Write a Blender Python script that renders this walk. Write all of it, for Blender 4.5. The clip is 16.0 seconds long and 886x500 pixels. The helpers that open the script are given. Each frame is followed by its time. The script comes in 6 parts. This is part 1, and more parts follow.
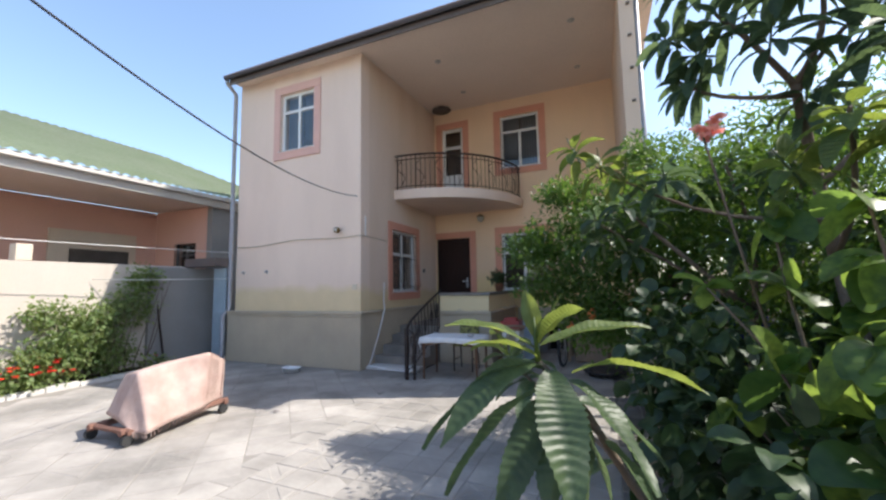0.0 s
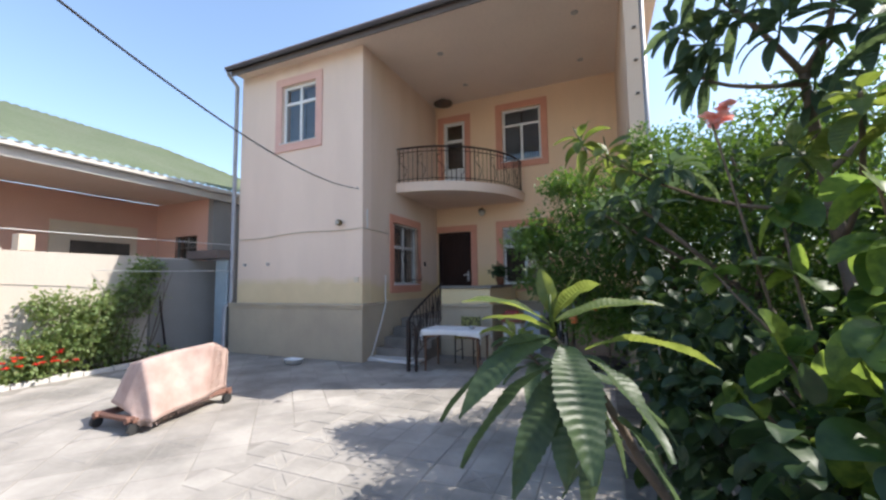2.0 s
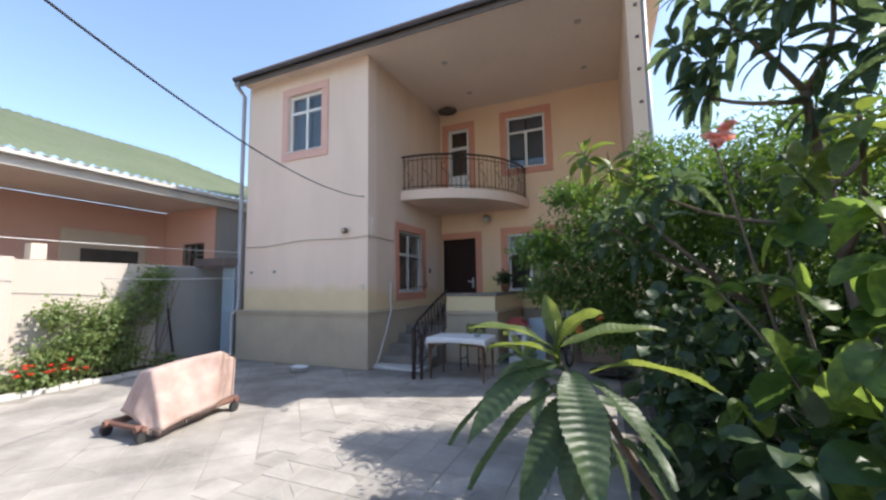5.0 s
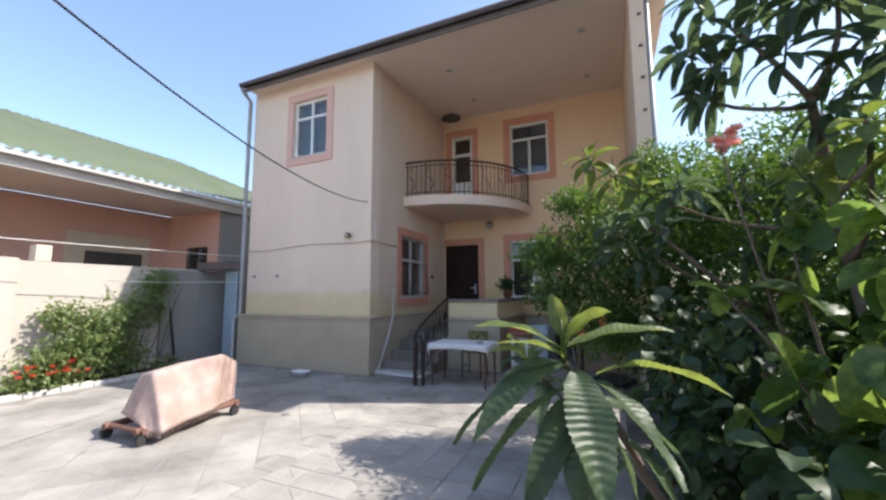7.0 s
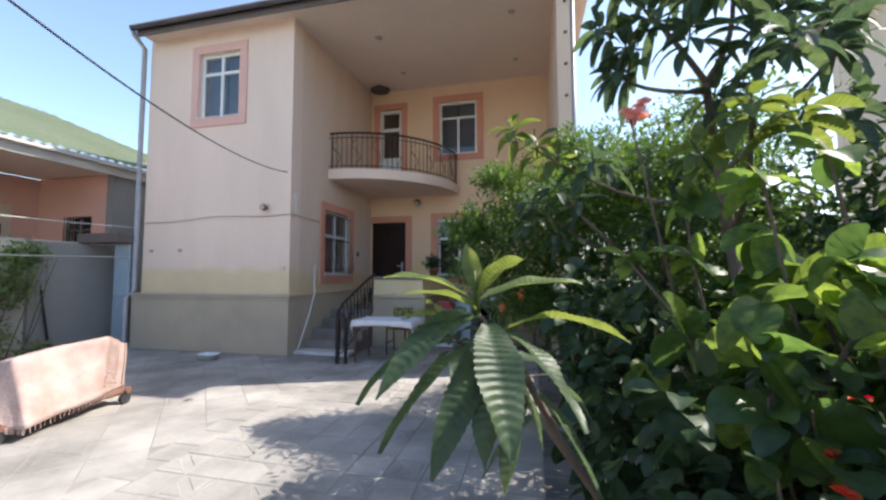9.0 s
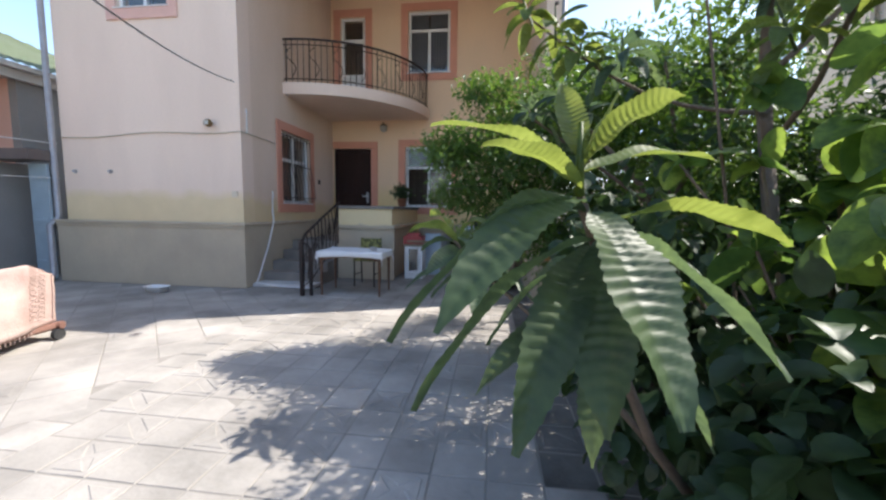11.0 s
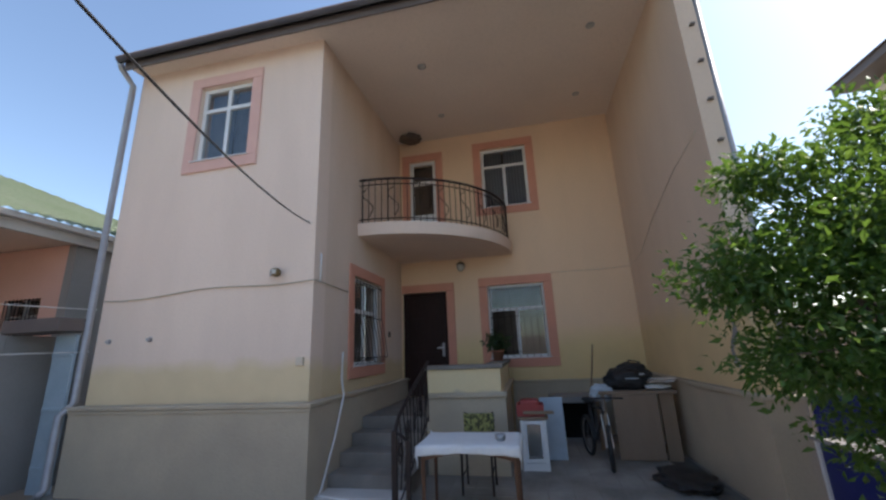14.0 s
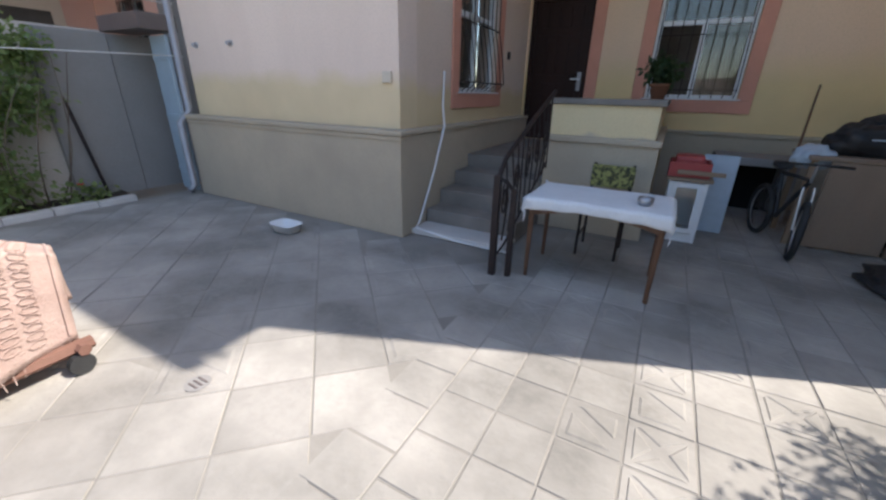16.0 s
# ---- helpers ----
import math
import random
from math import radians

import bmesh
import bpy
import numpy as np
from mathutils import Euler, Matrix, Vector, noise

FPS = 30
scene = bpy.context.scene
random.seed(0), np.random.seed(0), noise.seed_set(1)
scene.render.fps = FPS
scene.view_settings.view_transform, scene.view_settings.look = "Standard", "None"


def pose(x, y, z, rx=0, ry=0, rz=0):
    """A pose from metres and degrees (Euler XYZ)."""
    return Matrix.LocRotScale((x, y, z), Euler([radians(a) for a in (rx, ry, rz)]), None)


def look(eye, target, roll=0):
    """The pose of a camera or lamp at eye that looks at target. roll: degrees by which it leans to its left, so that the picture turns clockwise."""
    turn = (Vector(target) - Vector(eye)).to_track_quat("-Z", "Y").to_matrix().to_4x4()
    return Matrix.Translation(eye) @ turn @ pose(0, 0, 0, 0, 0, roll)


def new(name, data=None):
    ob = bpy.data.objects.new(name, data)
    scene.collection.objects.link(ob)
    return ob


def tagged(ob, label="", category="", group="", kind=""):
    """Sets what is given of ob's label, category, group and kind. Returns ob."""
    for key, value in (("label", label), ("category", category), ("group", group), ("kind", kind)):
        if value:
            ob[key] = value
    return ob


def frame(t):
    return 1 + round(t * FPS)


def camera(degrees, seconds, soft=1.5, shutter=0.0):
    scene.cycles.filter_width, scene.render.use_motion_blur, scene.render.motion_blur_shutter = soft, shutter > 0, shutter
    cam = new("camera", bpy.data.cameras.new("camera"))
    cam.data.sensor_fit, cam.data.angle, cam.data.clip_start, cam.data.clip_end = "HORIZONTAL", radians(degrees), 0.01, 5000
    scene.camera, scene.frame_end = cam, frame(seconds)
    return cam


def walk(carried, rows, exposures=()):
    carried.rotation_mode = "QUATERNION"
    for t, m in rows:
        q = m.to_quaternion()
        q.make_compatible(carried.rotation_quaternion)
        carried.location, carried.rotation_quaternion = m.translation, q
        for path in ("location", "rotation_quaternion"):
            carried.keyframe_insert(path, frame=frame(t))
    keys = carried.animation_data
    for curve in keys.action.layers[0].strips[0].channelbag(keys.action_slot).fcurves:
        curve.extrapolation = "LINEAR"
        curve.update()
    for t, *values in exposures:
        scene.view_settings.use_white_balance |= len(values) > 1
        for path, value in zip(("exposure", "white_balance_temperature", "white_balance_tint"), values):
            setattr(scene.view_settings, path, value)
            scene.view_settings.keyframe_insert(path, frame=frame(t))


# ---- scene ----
cam = camera(98.0, 16.0, soft=2.5)
PATH = [
    (0, (0.418, 0.457, 1.488), (-0.349, 2.294, 1.677), -1.1),
    (0.5, (0.407, 0.427, 1.45), (-0.371, 2.261, 1.62), -1.3),
    (1, (0.386, 0.443, 1.449), (-0.373, 2.286, 1.622), -1.2),
    (1.5, (0.411, 0.446, 1.431), (-0.367, 2.28, 1.611), -1.1),
    (2, (0.386, 0.433, 1.45), (-0.381, 2.273, 1.613), -0.8),
    (2.5, (0.402, 0.42, 1.462), (-0.374, 2.257, 1.619), -1.0),
    (3, (0.397, 0.404, 1.457), (-0.388, 2.233, 1.648), -0.5),
    (3.5, (0.393, 0.419, 1.479), (-0.391, 2.25, 1.661), -0.5),
    (4, (0.393, 0.418, 1.49), (-0.41, 2.241, 1.668), -1.1),
    (6.5, (0.388, 0.371, 1.504), (-0.372, 2.208, 1.724), -0.5),
    (7, (0.383, 0.398, 1.478), (-0.413, 2.219, 1.702), -0.3),
    (7.5, (0.377, 0.401, 1.471), (-0.44, 2.215, 1.671), -0.5),
    (8, (0.377, 0.414, 1.465), (-0.377, 2.257, 1.654), -0.2),
    (8.5, (0.369, 0.422, 1.434), (-0.25, 2.318, 1.579), -0.6),
    (9, (0.393, 0.487, 1.413), (-0.056, 2.432, 1.536), -0.1),
    (9.2, (0.394, 0.513, 1.392), (0.05, 2.478, 1.538), 0.1),
    (11.3, (0.081, 0.822, 1.310), (-0.170, 2.775, 0.962), 0.6),
    (11.5, (-0.000, 0.860, 1.350), (-0.387, 2.774, 0.917), -0.6),
    (12, (-0.345, 1.120, 1.430), (-0.915, 2.977, 0.954), -0.8),
    (12.5, (-0.578, 1.442, 1.454), (-0.989, 3.371, 1.122), -0.3),
    (13, (-0.838, 1.799, 1.506), (-1.329, 3.737, 1.475), 0.0),
    (13.2, (-0.968, 1.851, 1.552), (-1.37, 3.805, 1.693), -0.9),
    (13.5, (-1.064, 1.974, 1.576), (-1.434, 3.92, 1.855), -2.1),
    (14, (-1.260, 2.218, 1.558), (-1.648, 4.113, 2.064), -2.5),
    (14.5, (-1.280, 2.430, 1.545), (-1.574, 4.314, 2.150), -0.7),
    (15, (-1.464, 2.674, 1.556), (-1.633, 4.640, 1.880), -1.6),
    (15.5, (-1.411, 3.016, 1.42), (-1.83, 4.962, 1.221), -1.5),
    (15.6, (-1.445, 3.127, 1.411), (-1.947, 5.031, 1.063), -0.9),
    (16, (-1.582, 3.396, 1.391), (-2.476, 5.016, 0.632), 1.2),
]
EXPOSURES = [(0.0, 1.25), (8.0, 1.25), (9.2, 1.35), (11.3, 1.47), (13.0, 1.52), (13.6, 1.2), (14.2, 0.8), (14.6, 0.65), (15.0, 0.7), (15.3, 1.5), (15.6, 1.8), (16.0, 1.3)]
walk(cam, [(t, look(eye, target, roll)) for t, eye, target, roll in PATH], EXPOSURES)
SKY, SUN = 0.145, 3.4

# ---------------------------------------------------------------- world, sun, light
SUN_TO = Vector((0.806, 0.317, 1.0)).normalized()
world = bpy.data.worlds.new("sky")
scene.world = world
world.use_nodes = True
wn = world.node_tree
sky = wn.nodes.new("ShaderNodeTexSky")
sky.sky_type, sky.sun_disc = "NISHITA", False
sky.sun_elevation, sky.sun_rotation = radians(49.0), radians(68.5)
sky.air_density, sky.dust_density, sky.ozone_density = 1.0, 1.0, 1.0
wn.links.new(sky.outputs[0], wn.nodes["Background"].inputs[0])
wn.nodes["Background"].inputs[1].default_value = SKY
sun = new("sun", bpy.data.lights.new("sun", "SUN"))
sun.data.energy, sun.data.angle, sun.data.color = SUN, radians(0.5), (1.0, 0.94, 0.86)
sun.matrix_world = look((0, 0, 20), Vector((0, 0, 20)) - SUN_TO)


# ---------------------------------------------------------------- materials
def nodes_of(name):
    m = bpy.data.materials.new(name)
    m.use_nodes = True
    t = m.node_tree
    return m, t, t.nodes["Principled BSDF"]


def mixed(t, fac, a, b):
    """A colour mix; a and b are sockets or colours."""
    n = t.nodes.new("ShaderNodeMix")
    n.data_type = "RGBA"
    for slot, v in ((0, fac), (6, a), (7, b)):
        if isinstance(v, bpy.types.NodeSocket):
            t.links.new(v, n.inputs[slot])
        elif slot == 0:
            n.inputs[0].default_value = v
        else:
            n.inputs[slot].default_value = (*v, 1)
    return n.outputs[2]


def ramped(t, src, lo, hi):
    n = t.nodes.new("ShaderNodeMapRange")
    n.clamp = True
    n.inputs[1].default_value, n.inputs[2].default_value = lo, hi
    t.links.new(src, n.inputs[0])
    return n.outputs[0]


def noised(t, scale, detail=4.0, stretch=None, rough=0.55):
    n = t.nodes.new("ShaderNodeTexNoise")
    n.inputs["Scale"].default_value, n.inputs["Detail"].default_value, n.inputs["Roughness"].default_value = scale, detail, rough
    g = t.nodes.new("ShaderNodeNewGeometry")
    src = g.outputs["Position"]
    if stretch:
        mp = t.nodes.new("ShaderNodeMapping")
        mp.inputs["Scale"].default_value = stretch
        t.links.new(src, mp.inputs[0])
        src = mp.outputs[0]
    t.links.new(src, n.inputs["Vector"])
    return n.outputs[0]


def surface(name, base, alt=None, rough=0.8, grain=40.0, blotch=1.6, bump=0.15, metal=0.0, spread=0.5, vary=0.0, streak=False, spec=0.4):
    """A weathered surface: large blotches between base and alt, fine grain, fine relief; vary: per-piece shade."""
    alt = alt or tuple(c * 0.8 for c in base)
    m, t, p = nodes_of(name)
    big = ramped(t, noised(t, blotch, 5, (1, 1, 0.25) if streak else None), 0.5 - spread / 2, 0.5 + spread / 2)
    col = mixed(t, big, base, alt)
    fine = noised(t, grain, 3)
    dark = tuple(c * 0.78 for c in base)
    f2 = t.nodes.new("ShaderNodeMath")
    f2.operation = "MULTIPLY"
    f2.inputs[1].default_value = 0.45
    t.links.new(ramped(t, fine, 0.45, 0.75), f2.inputs[0])
    col = mixed(t, f2.outputs[0], col, dark)
    if vary:
        o = t.nodes.new("ShaderNodeObjectInfo")
        hsv = t.nodes.new("ShaderNodeHueSaturation")
        t.links.new(ramped(t, o.outputs["Random"], 0, 1), hsv.inputs["Value"])
        rr = hsv.inputs["Value"].links[0].from_node
        rr.inputs[3].default_value, rr.inputs[4].default_value = 1 - vary, 1 + vary
        t.links.new(col, hsv.inputs["Color"])
        col = hsv.outputs[0]
    t.links.new(col, p.inputs["Base Color"])
    p.inputs["Roughness"].default_value, p.inputs["Metallic"].default_value = rough, metal
    p.inputs["Specular IOR Level"].default_value = spec
    if bump:
        b = t.nodes.new("ShaderNodeBump")
        b.inputs["Strength"].default_value, b.inputs["Distance"].default_value = bump, 0.01
        t.links.new(fine, b.inputs["Height"])
        t.links.new(b.outputs[0], p.inputs["Normal"])
    return m


def painted_wall(name, upper, upper_alt, band, band_top, soft=0.08):
    """Rendered masonry with a second paint colour up to band_top, brushed on by hand."""
    m = surface(name, upper, upper_alt, rough=0.9, grain=45, blotch=1.3, bump=0.3, streak=True, spread=0.3)
    t = m.node_tree
    p = t.nodes["Principled BSDF"]
    col = p.inputs["Base Color"].links[0].from_socket
    g = t.nodes.new("ShaderNodeNewGeometry")
    s = t.nodes.new("ShaderNodeSeparateXYZ")
    t.links.new(g.outputs["Position"], s.inputs[0])
    a = t.nodes.new("ShaderNodeMath")
    a.operation = "MULTIPLY_ADD"
    a.inputs[1].default_value = 0.22
    t.links.new(noised(t, 3.0, 4), a.inputs[0])
    t.links.new(s.outputs[2], a.inputs[2])
    f = ramped(t, a.outputs[0], band_top + 0.11 + soft, band_top + 0.11 - soft)
    t.links.new(mixed(t, f, col, mixed(t, ramped(t, noised(t, 2.0), 0.3, 0.7), band, tuple(c * 0.9 for c in band))), p.inputs["Base Color"])
    return m


def leafy(name, base, alt, gloss=0.45, through_light=0.35):
    """Leaf: shade by island, light passing through."""
    m, t, p = nodes_of(name)
    g = t.nodes.new("ShaderNodeNewGeometry")
    col = mixed(t, g.outputs["Random Per Island"], base, alt)
    col = mixed(t, ramped(t, noised(t, 30.0, 2), 0.4, 0.8), col, tuple(c * 0.7 for c in base))
    t.links.new(col, p.inputs["Base Color"])
    p.inputs["Roughness"].default_value = gloss
    p.inputs["Specular IOR Level"].default_value = 0.45
    tr = t.nodes.new("ShaderNodeBsdfTranslucent")
    hs = t.nodes.new("ShaderNodeHueSaturation")
    hs.inputs["Hue"].default_value, hs.inputs["Value"].default_value, hs.inputs["Saturation"].default_value = 0.47, 2.6, 1.1
    t.links.new(col, hs.inputs["Color"])
    t.links.new(hs.outputs[0], tr.inputs[0])
    mx = t.nodes.new("ShaderNodeMixShader")
    mx.inputs[0].default_value = through_light
    t.links.new(p.outputs[0], mx.inputs[1])
    t.links.new(tr.outputs[0], mx.inputs[2])
    t.links.new(mx.outputs[0], t.nodes["Material Output"].inputs[0])
    return m


def glassy(name, tint=(0.92, 0.95, 0.96)):
    m, t, p = nodes_of(name)
    p.inputs["Base Color"].default_value = (*tint, 1)
    p.inputs["Roughness"].default_value, p.inputs["IOR"].default_value = 0.01, 1.5
    p.inputs["Transmission Weight"].default_value = 1.0
    return m


FACADE = painted_wall("peach_render", (0.81, 0.64, 0.53), (0.74, 0.58, 0.48), (0.72, 0.57, 0.36), 1.50)
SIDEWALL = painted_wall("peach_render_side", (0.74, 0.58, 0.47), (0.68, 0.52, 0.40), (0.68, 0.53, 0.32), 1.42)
# upper colour holds the warm light bounced into the recess; the band is paint
BACKWALL = painted_wall("warm_bounce_render", (0.80, 0.57, 0.38), (0.74, 0.53, 0.36), (0.76, 0.57, 0.30), 1.75, 0.2)
RIGHTWALL = painted_wall("apricot_render_right", (0.72, 0.55, 0.42), (0.66, 0.50, 0.38), (0.73, 0.55, 0.31), 1.95, 0.2)
PLINTH = surface("beige_plinth_render", (0.50, 0.42, 0.31), (0.40, 0.335, 0.255), 0.9, 40, 1.2, 0.35, spread=0.4)
PARAPET = painted_wall("parapet_render", (0.74, 0.60, 0.36), (0.66, 0.54, 0.33), (0.52, 0.44, 0.33), 1.0, 0.02)
TRIMPALE = surface("faded_pink_trim_paint", (0.72, 0.45, 0.38), (0.66, 0.40, 0.34), 0.85, 50, 3, 0.2)
TRIM = surface("pink_trim_paint", (0.66, 0.31, 0.22), (0.58, 0.27, 0.19), 0.85, 50, 3, 0.2)
SOFFIT = surface("soffit_panels", (0.80, 0.68, 0.59), (0.72, 0.61, 0.53), 0.7, 25, 0.7, 0.05)
FASCIA = surface("grey_brown_fascia_metal", (0.16, 0.13, 0.12), (0.11, 0.09, 0.085), 0.5, 30, 2, 0.05)
ROOFMETAL = surface("dark_roof_sheet", (0.14, 0.11, 0.10), (0.10, 0.08, 0.08), 0.5, 30, 2, 0.05)
PVC = surface("white_pvc_frame", (0.78, 0.78, 0.78), (0.70, 0.70, 0.69), 0.35, 60, 4, 0.02)
GLASS = glassy("window_glass")
# sheer cloth, its grey-blue standing in for sky reflected in the panes
SHEER = surface("sky_tinted_sheer_curtain", (0.34, 0.38, 0.43), (0.25, 0.29, 0.34), 0.9, 30, 5, 0.1)
# the dimness of unlit rooms, put into the colour
ROOMDIM = surface("dim_room_behind_glass", (0.10, 0.09, 0.08), (0.05, 0.045, 0.04), 0.9, 20, 3, 0.0)
DOORWOOD = surface("dark_brown_door_wood", (0.035, 0.016, 0.013), (0.022, 0.011, 0.009), 0.5, 40, 3, 0.1, streak=True, spec=0.15)
IRON = surface("dark_wrought_iron", (0.022, 0.018, 0.018), (0.04, 0.026, 0.023), 0.55, 60, 8, 0.1, spec=0.25)
TILE = surface("stamped_concrete_tile", (0.40, 0.37, 0.335), (0.22, 0.205, 0.185), 0.85, 22, 1.3, 0.4, vary=0.10, spread=0.26)
# dirt and the garden's shade, both put into this darker tile colour
TILEDARK = surface("soiled_and_shaded_tile", (0.17, 0.16, 0.145), (0.075, 0.07, 0.06), 0.9, 22, 2.2, 0.5, vary=0.15, spread=0.25)
BED = surface("mortar_bed", (0.31, 0.285, 0.255), (0.20, 0.185, 0.165), 0.95, 30, 2, 0.4)
SOIL = surface("dry_garden_soil", (0.06, 0.045, 0.032), (0.04, 0.03, 0.022), 1.0, 25, 3, 0.6)
EARTH = surface("town_ground", (0.30, 0.27, 0.22), (0.22, 0.20, 0.16), 1.0, 6, 0.2, 0.3)
KERB = surface("kerb_stone", (0.32, 0.295, 0.265), (0.20, 0.185, 0.165), 0.9, 40, 3, 0.4)
CONCRETE = surface("garden_wall_render", (0.56, 0.50, 0.44), (0.46, 0.41, 0.36), 0.92, 30, 1.1, 0.35, streak=True)
GREYCEMENT = surface("grey_cement", (0.30, 0.28, 0.27), (0.24, 0.23, 0.22), 0.92, 30, 1.2, 0.35)
SALMON = surface("salmon_render", (0.70, 0.43, 0.35), (0.64, 0.39, 0.31), 0.9, 40, 1.0, 0.2)
CREAMPANEL = surface("cream_panel", (0.66, 0.56, 0.44), (0.6, 0.5, 0.4), 0.8, 40, 2, 0.1)
GREENROOF = surface("green_roof_sheet", (0.27, 0.33, 0.20), (0.34, 0.38, 0.27), 0.6, 12, 0.8, 0.1)
GUTTERWHITE = surface("pale_gutter_metal", (0.62, 0.58, 0.54), (0.5, 0.47, 0.44), 0.5, 40, 3, 0.05)
GALV = surface("galvanised_pipe", (0.40, 0.39, 0.40), (0.30, 0.29, 0.30), 0.45, 40, 5, 0.05, metal=0.3)
BLUEDOOR = surface("pale_blue_sheet_metal", (0.36, 0.44, 0.50), (0.28, 0.35, 0.40), 0.5, 30, 3, 0.1)
BLUE = surface("deep_blue_painted_metal", (0.014, 0.022, 0.16), (0.010, 0.016, 0.11), 0.45, 30, 2.5, 0.1)
STEP = surface("worn_concrete_step", (0.25, 0.225, 0.20), (0.15, 0.135, 0.12), 0.9, 40, 3, 0.3)
MARBLE = surface("pale_stone_tread", (0.62, 0.60, 0.57), (0.5, 0.48, 0.46), 0.6, 30, 4, 0.1)
BARK = surface("bark", (0.16, 0.12, 0.09), (0.10, 0.08, 0.06), 0.95, 60, 8, 0.8)
TIMBER = surface("weathered_timber", (0.30, 0.21, 0.14), (0.22, 0.16, 0.11), 0.85, 50, 4, 0.3, streak=True)
WIRE = surface("black_cable", (0.03, 0.03, 0.035), None, 0.6, 40, 3, 0.0)
ROPE = surface("white_line", (0.75, 0.73, 0.70), None, 0.7, 40, 3, 0.0)
LOQUAT = leafy("loquat_leaf", (0.042, 0.074, 0.040), (0.075, 0.115, 0.045), 0.46, 0.36)
# young leaves, and rosettes whose sunlight is put into the colour
YOUNGLIT = leafy("young_and_sunlit_loquat_leaf", (0.085, 0.13, 0.03), (0.13, 0.17, 0.05), 0.45, 0.45)
POM = leafy("pomegranate_leaf", (0.042, 0.10, 0.02), (0.085, 0.155, 0.035), 0.42, 0.37)
BROAD = leafy("broad_shrub_leaf", (0.05, 0.105, 0.03), (0.15, 0.225, 0.05), 0.38, 0.5)
DARKLEAF = leafy("dark_shrub_leaf", (0.022, 0.048, 0.018), (0.04, 0.075, 0.024), 0.5, 0.22)
ROSELEAF = leafy("rose_leaf", (0.10, 0.16, 0.05), (0.20, 0.25, 0.10), 0.5, 0.35)
REDPETAL = leafy("red_petal", (0.55, 0.06, 0.02), (0.65, 0.10, 0.02), 0.6, 0.3)
SALMONPETAL = leafy("salmon_petal", (0.62, 0.33, 0.25), (0.66, 0.40, 0.30), 0.6, 0.3)
FRUIT = surface("orange_fruit_skin", (0.60, 0.20, 0.05), (0.55, 0.12, 0.04), 0.5, 40, 12, 0.1)


# ---------------------------------------------------------------- mesh helpers
def thing(name, label, category, at=(0, 0, 0), group="", kind=""):
    ob = new(name)
    ob.location = at
    ob.empty_display_size = 0.1
    return tagged(ob, label, category, group, kind)


def linked(name, bm, material, smooth=False):
    me = bpy.data.meshes.new(name)
    bm.to_mesh(me)
    bm.free()
    me.materials.append(material)
    if smooth:
        for q in me.polygons:
            q.use_smooth = True
    return new(name, me)


def part(name, bm, material, parent=None, label="", smooth=False):
    """One mesh object under a thing or a part; its vertices are in world metres."""
    ob = linked(name, bm, material, smooth)
    if parent:
        ob.parent = parent
        chain = Vector((0, 0, 0))
        up = parent
        while up:
            chain += up.location
            up = up.parent
        ob.location = -chain
    return tagged(ob, label)


def box(bm, x0, x1, y0, y1, z0, z1, bevel=0.0, m=None):
    vs = [bm.verts.new((x, y, z)) for x in (x0, x1) for y in (y0, y1) for z in (z0, z1)]
    fs = [bm.faces.new([vs[i] for i in q]) for q in ((0, 1, 3, 2), (4, 6, 7, 5), (0, 4, 5, 1), (2, 3, 7, 6), (0, 2, 6, 4), (1, 5, 7, 3))]
    if bevel:
        es = list({e for f in fs for e in f.edges})
        out = bmesh.ops.bevel(bm, geom=es, offset=bevel, segments=2, affect="EDGES", profile=0.6)
        vs = list({v for f in out["faces"] for v in f.verts} | {v for v in vs if v.is_valid})
    if m is not None:
        bmesh.ops.transform(bm, matrix=m, verts=[v for v in vs if v.is_valid])
    return bm


def boxed(*a, bevel=0.0, m=None):
    return box(bmesh.new(), *a, bevel=bevel, m=m)


def tube(bm, pts, r, sides=8, r1=None, closed=False):
    """A round bar along points, tapering from r to r1."""
    pts = [Vector(p) for p in pts]
    r1 = r if r1 is None else r1
    rings = []
    n = len(pts)
    ref = None
    for i, p in enumerate(pts):
        if closed:
            d = pts[(i + 1) % n] - pts[i - 1]
        else:
            d = pts[min(i + 1, n - 1)] - pts[max(i - 1, 0)]
        d = d.normalized() if d.length > 1e-9 else Vector((0, 0, 1))
        if ref is None:
            ref = d.orthogonal().normalized()
        ref = (ref - d * ref.dot(d))
        ref = ref.normalized() if ref.length > 1e-6 else d.orthogonal().normalized()
        side = d.cross(ref)
        rad = r + (r1 - r) * i / max(1, n - 1)
        rings.append([bm.verts.new(p + (ref * math.cos(a) + side * math.sin(a)) * rad) for a in (2 * math.pi * k / sides for k in range(sides))])
    for i in range(n if closed else n - 1):
        a, b = rings[i], rings[(i + 1) % n]
        for k in range(sides):
            bm.faces.new((a[k], a[(k + 1) % sides], b[(k + 1) % sides], b[k]))
    if not closed:
        bm.faces.new(list(reversed(rings[0])))
        bm.faces.new(rings[-1])
    return bm


def tubed(pts, r, sides=8, r1=None, closed=False):
    return tube(bmesh.new(), pts, r, sides, r1, closed)


def lathe(bm, cx, cy, profile, sides=20):
    """A turned shape about the upright through (cx, cy): profile of (radius, z)."""
    rings = [[bm.verts.new((cx + r * math.cos(2 * math.pi * k / sides), cy + r * math.sin(2 * math.pi * k / sides), z)) for k in range(sides)] for r, z in profile]
    for a, b in zip(rings, rings[1:]):
        for k in range(sides):
            bm.faces.new((a[k], a[(k + 1) % sides], b[(k + 1) % sides], b[k]))
    bm.faces.new(list(reversed(rings[0])))
    bm.faces.new(rings[-1])
    return bm


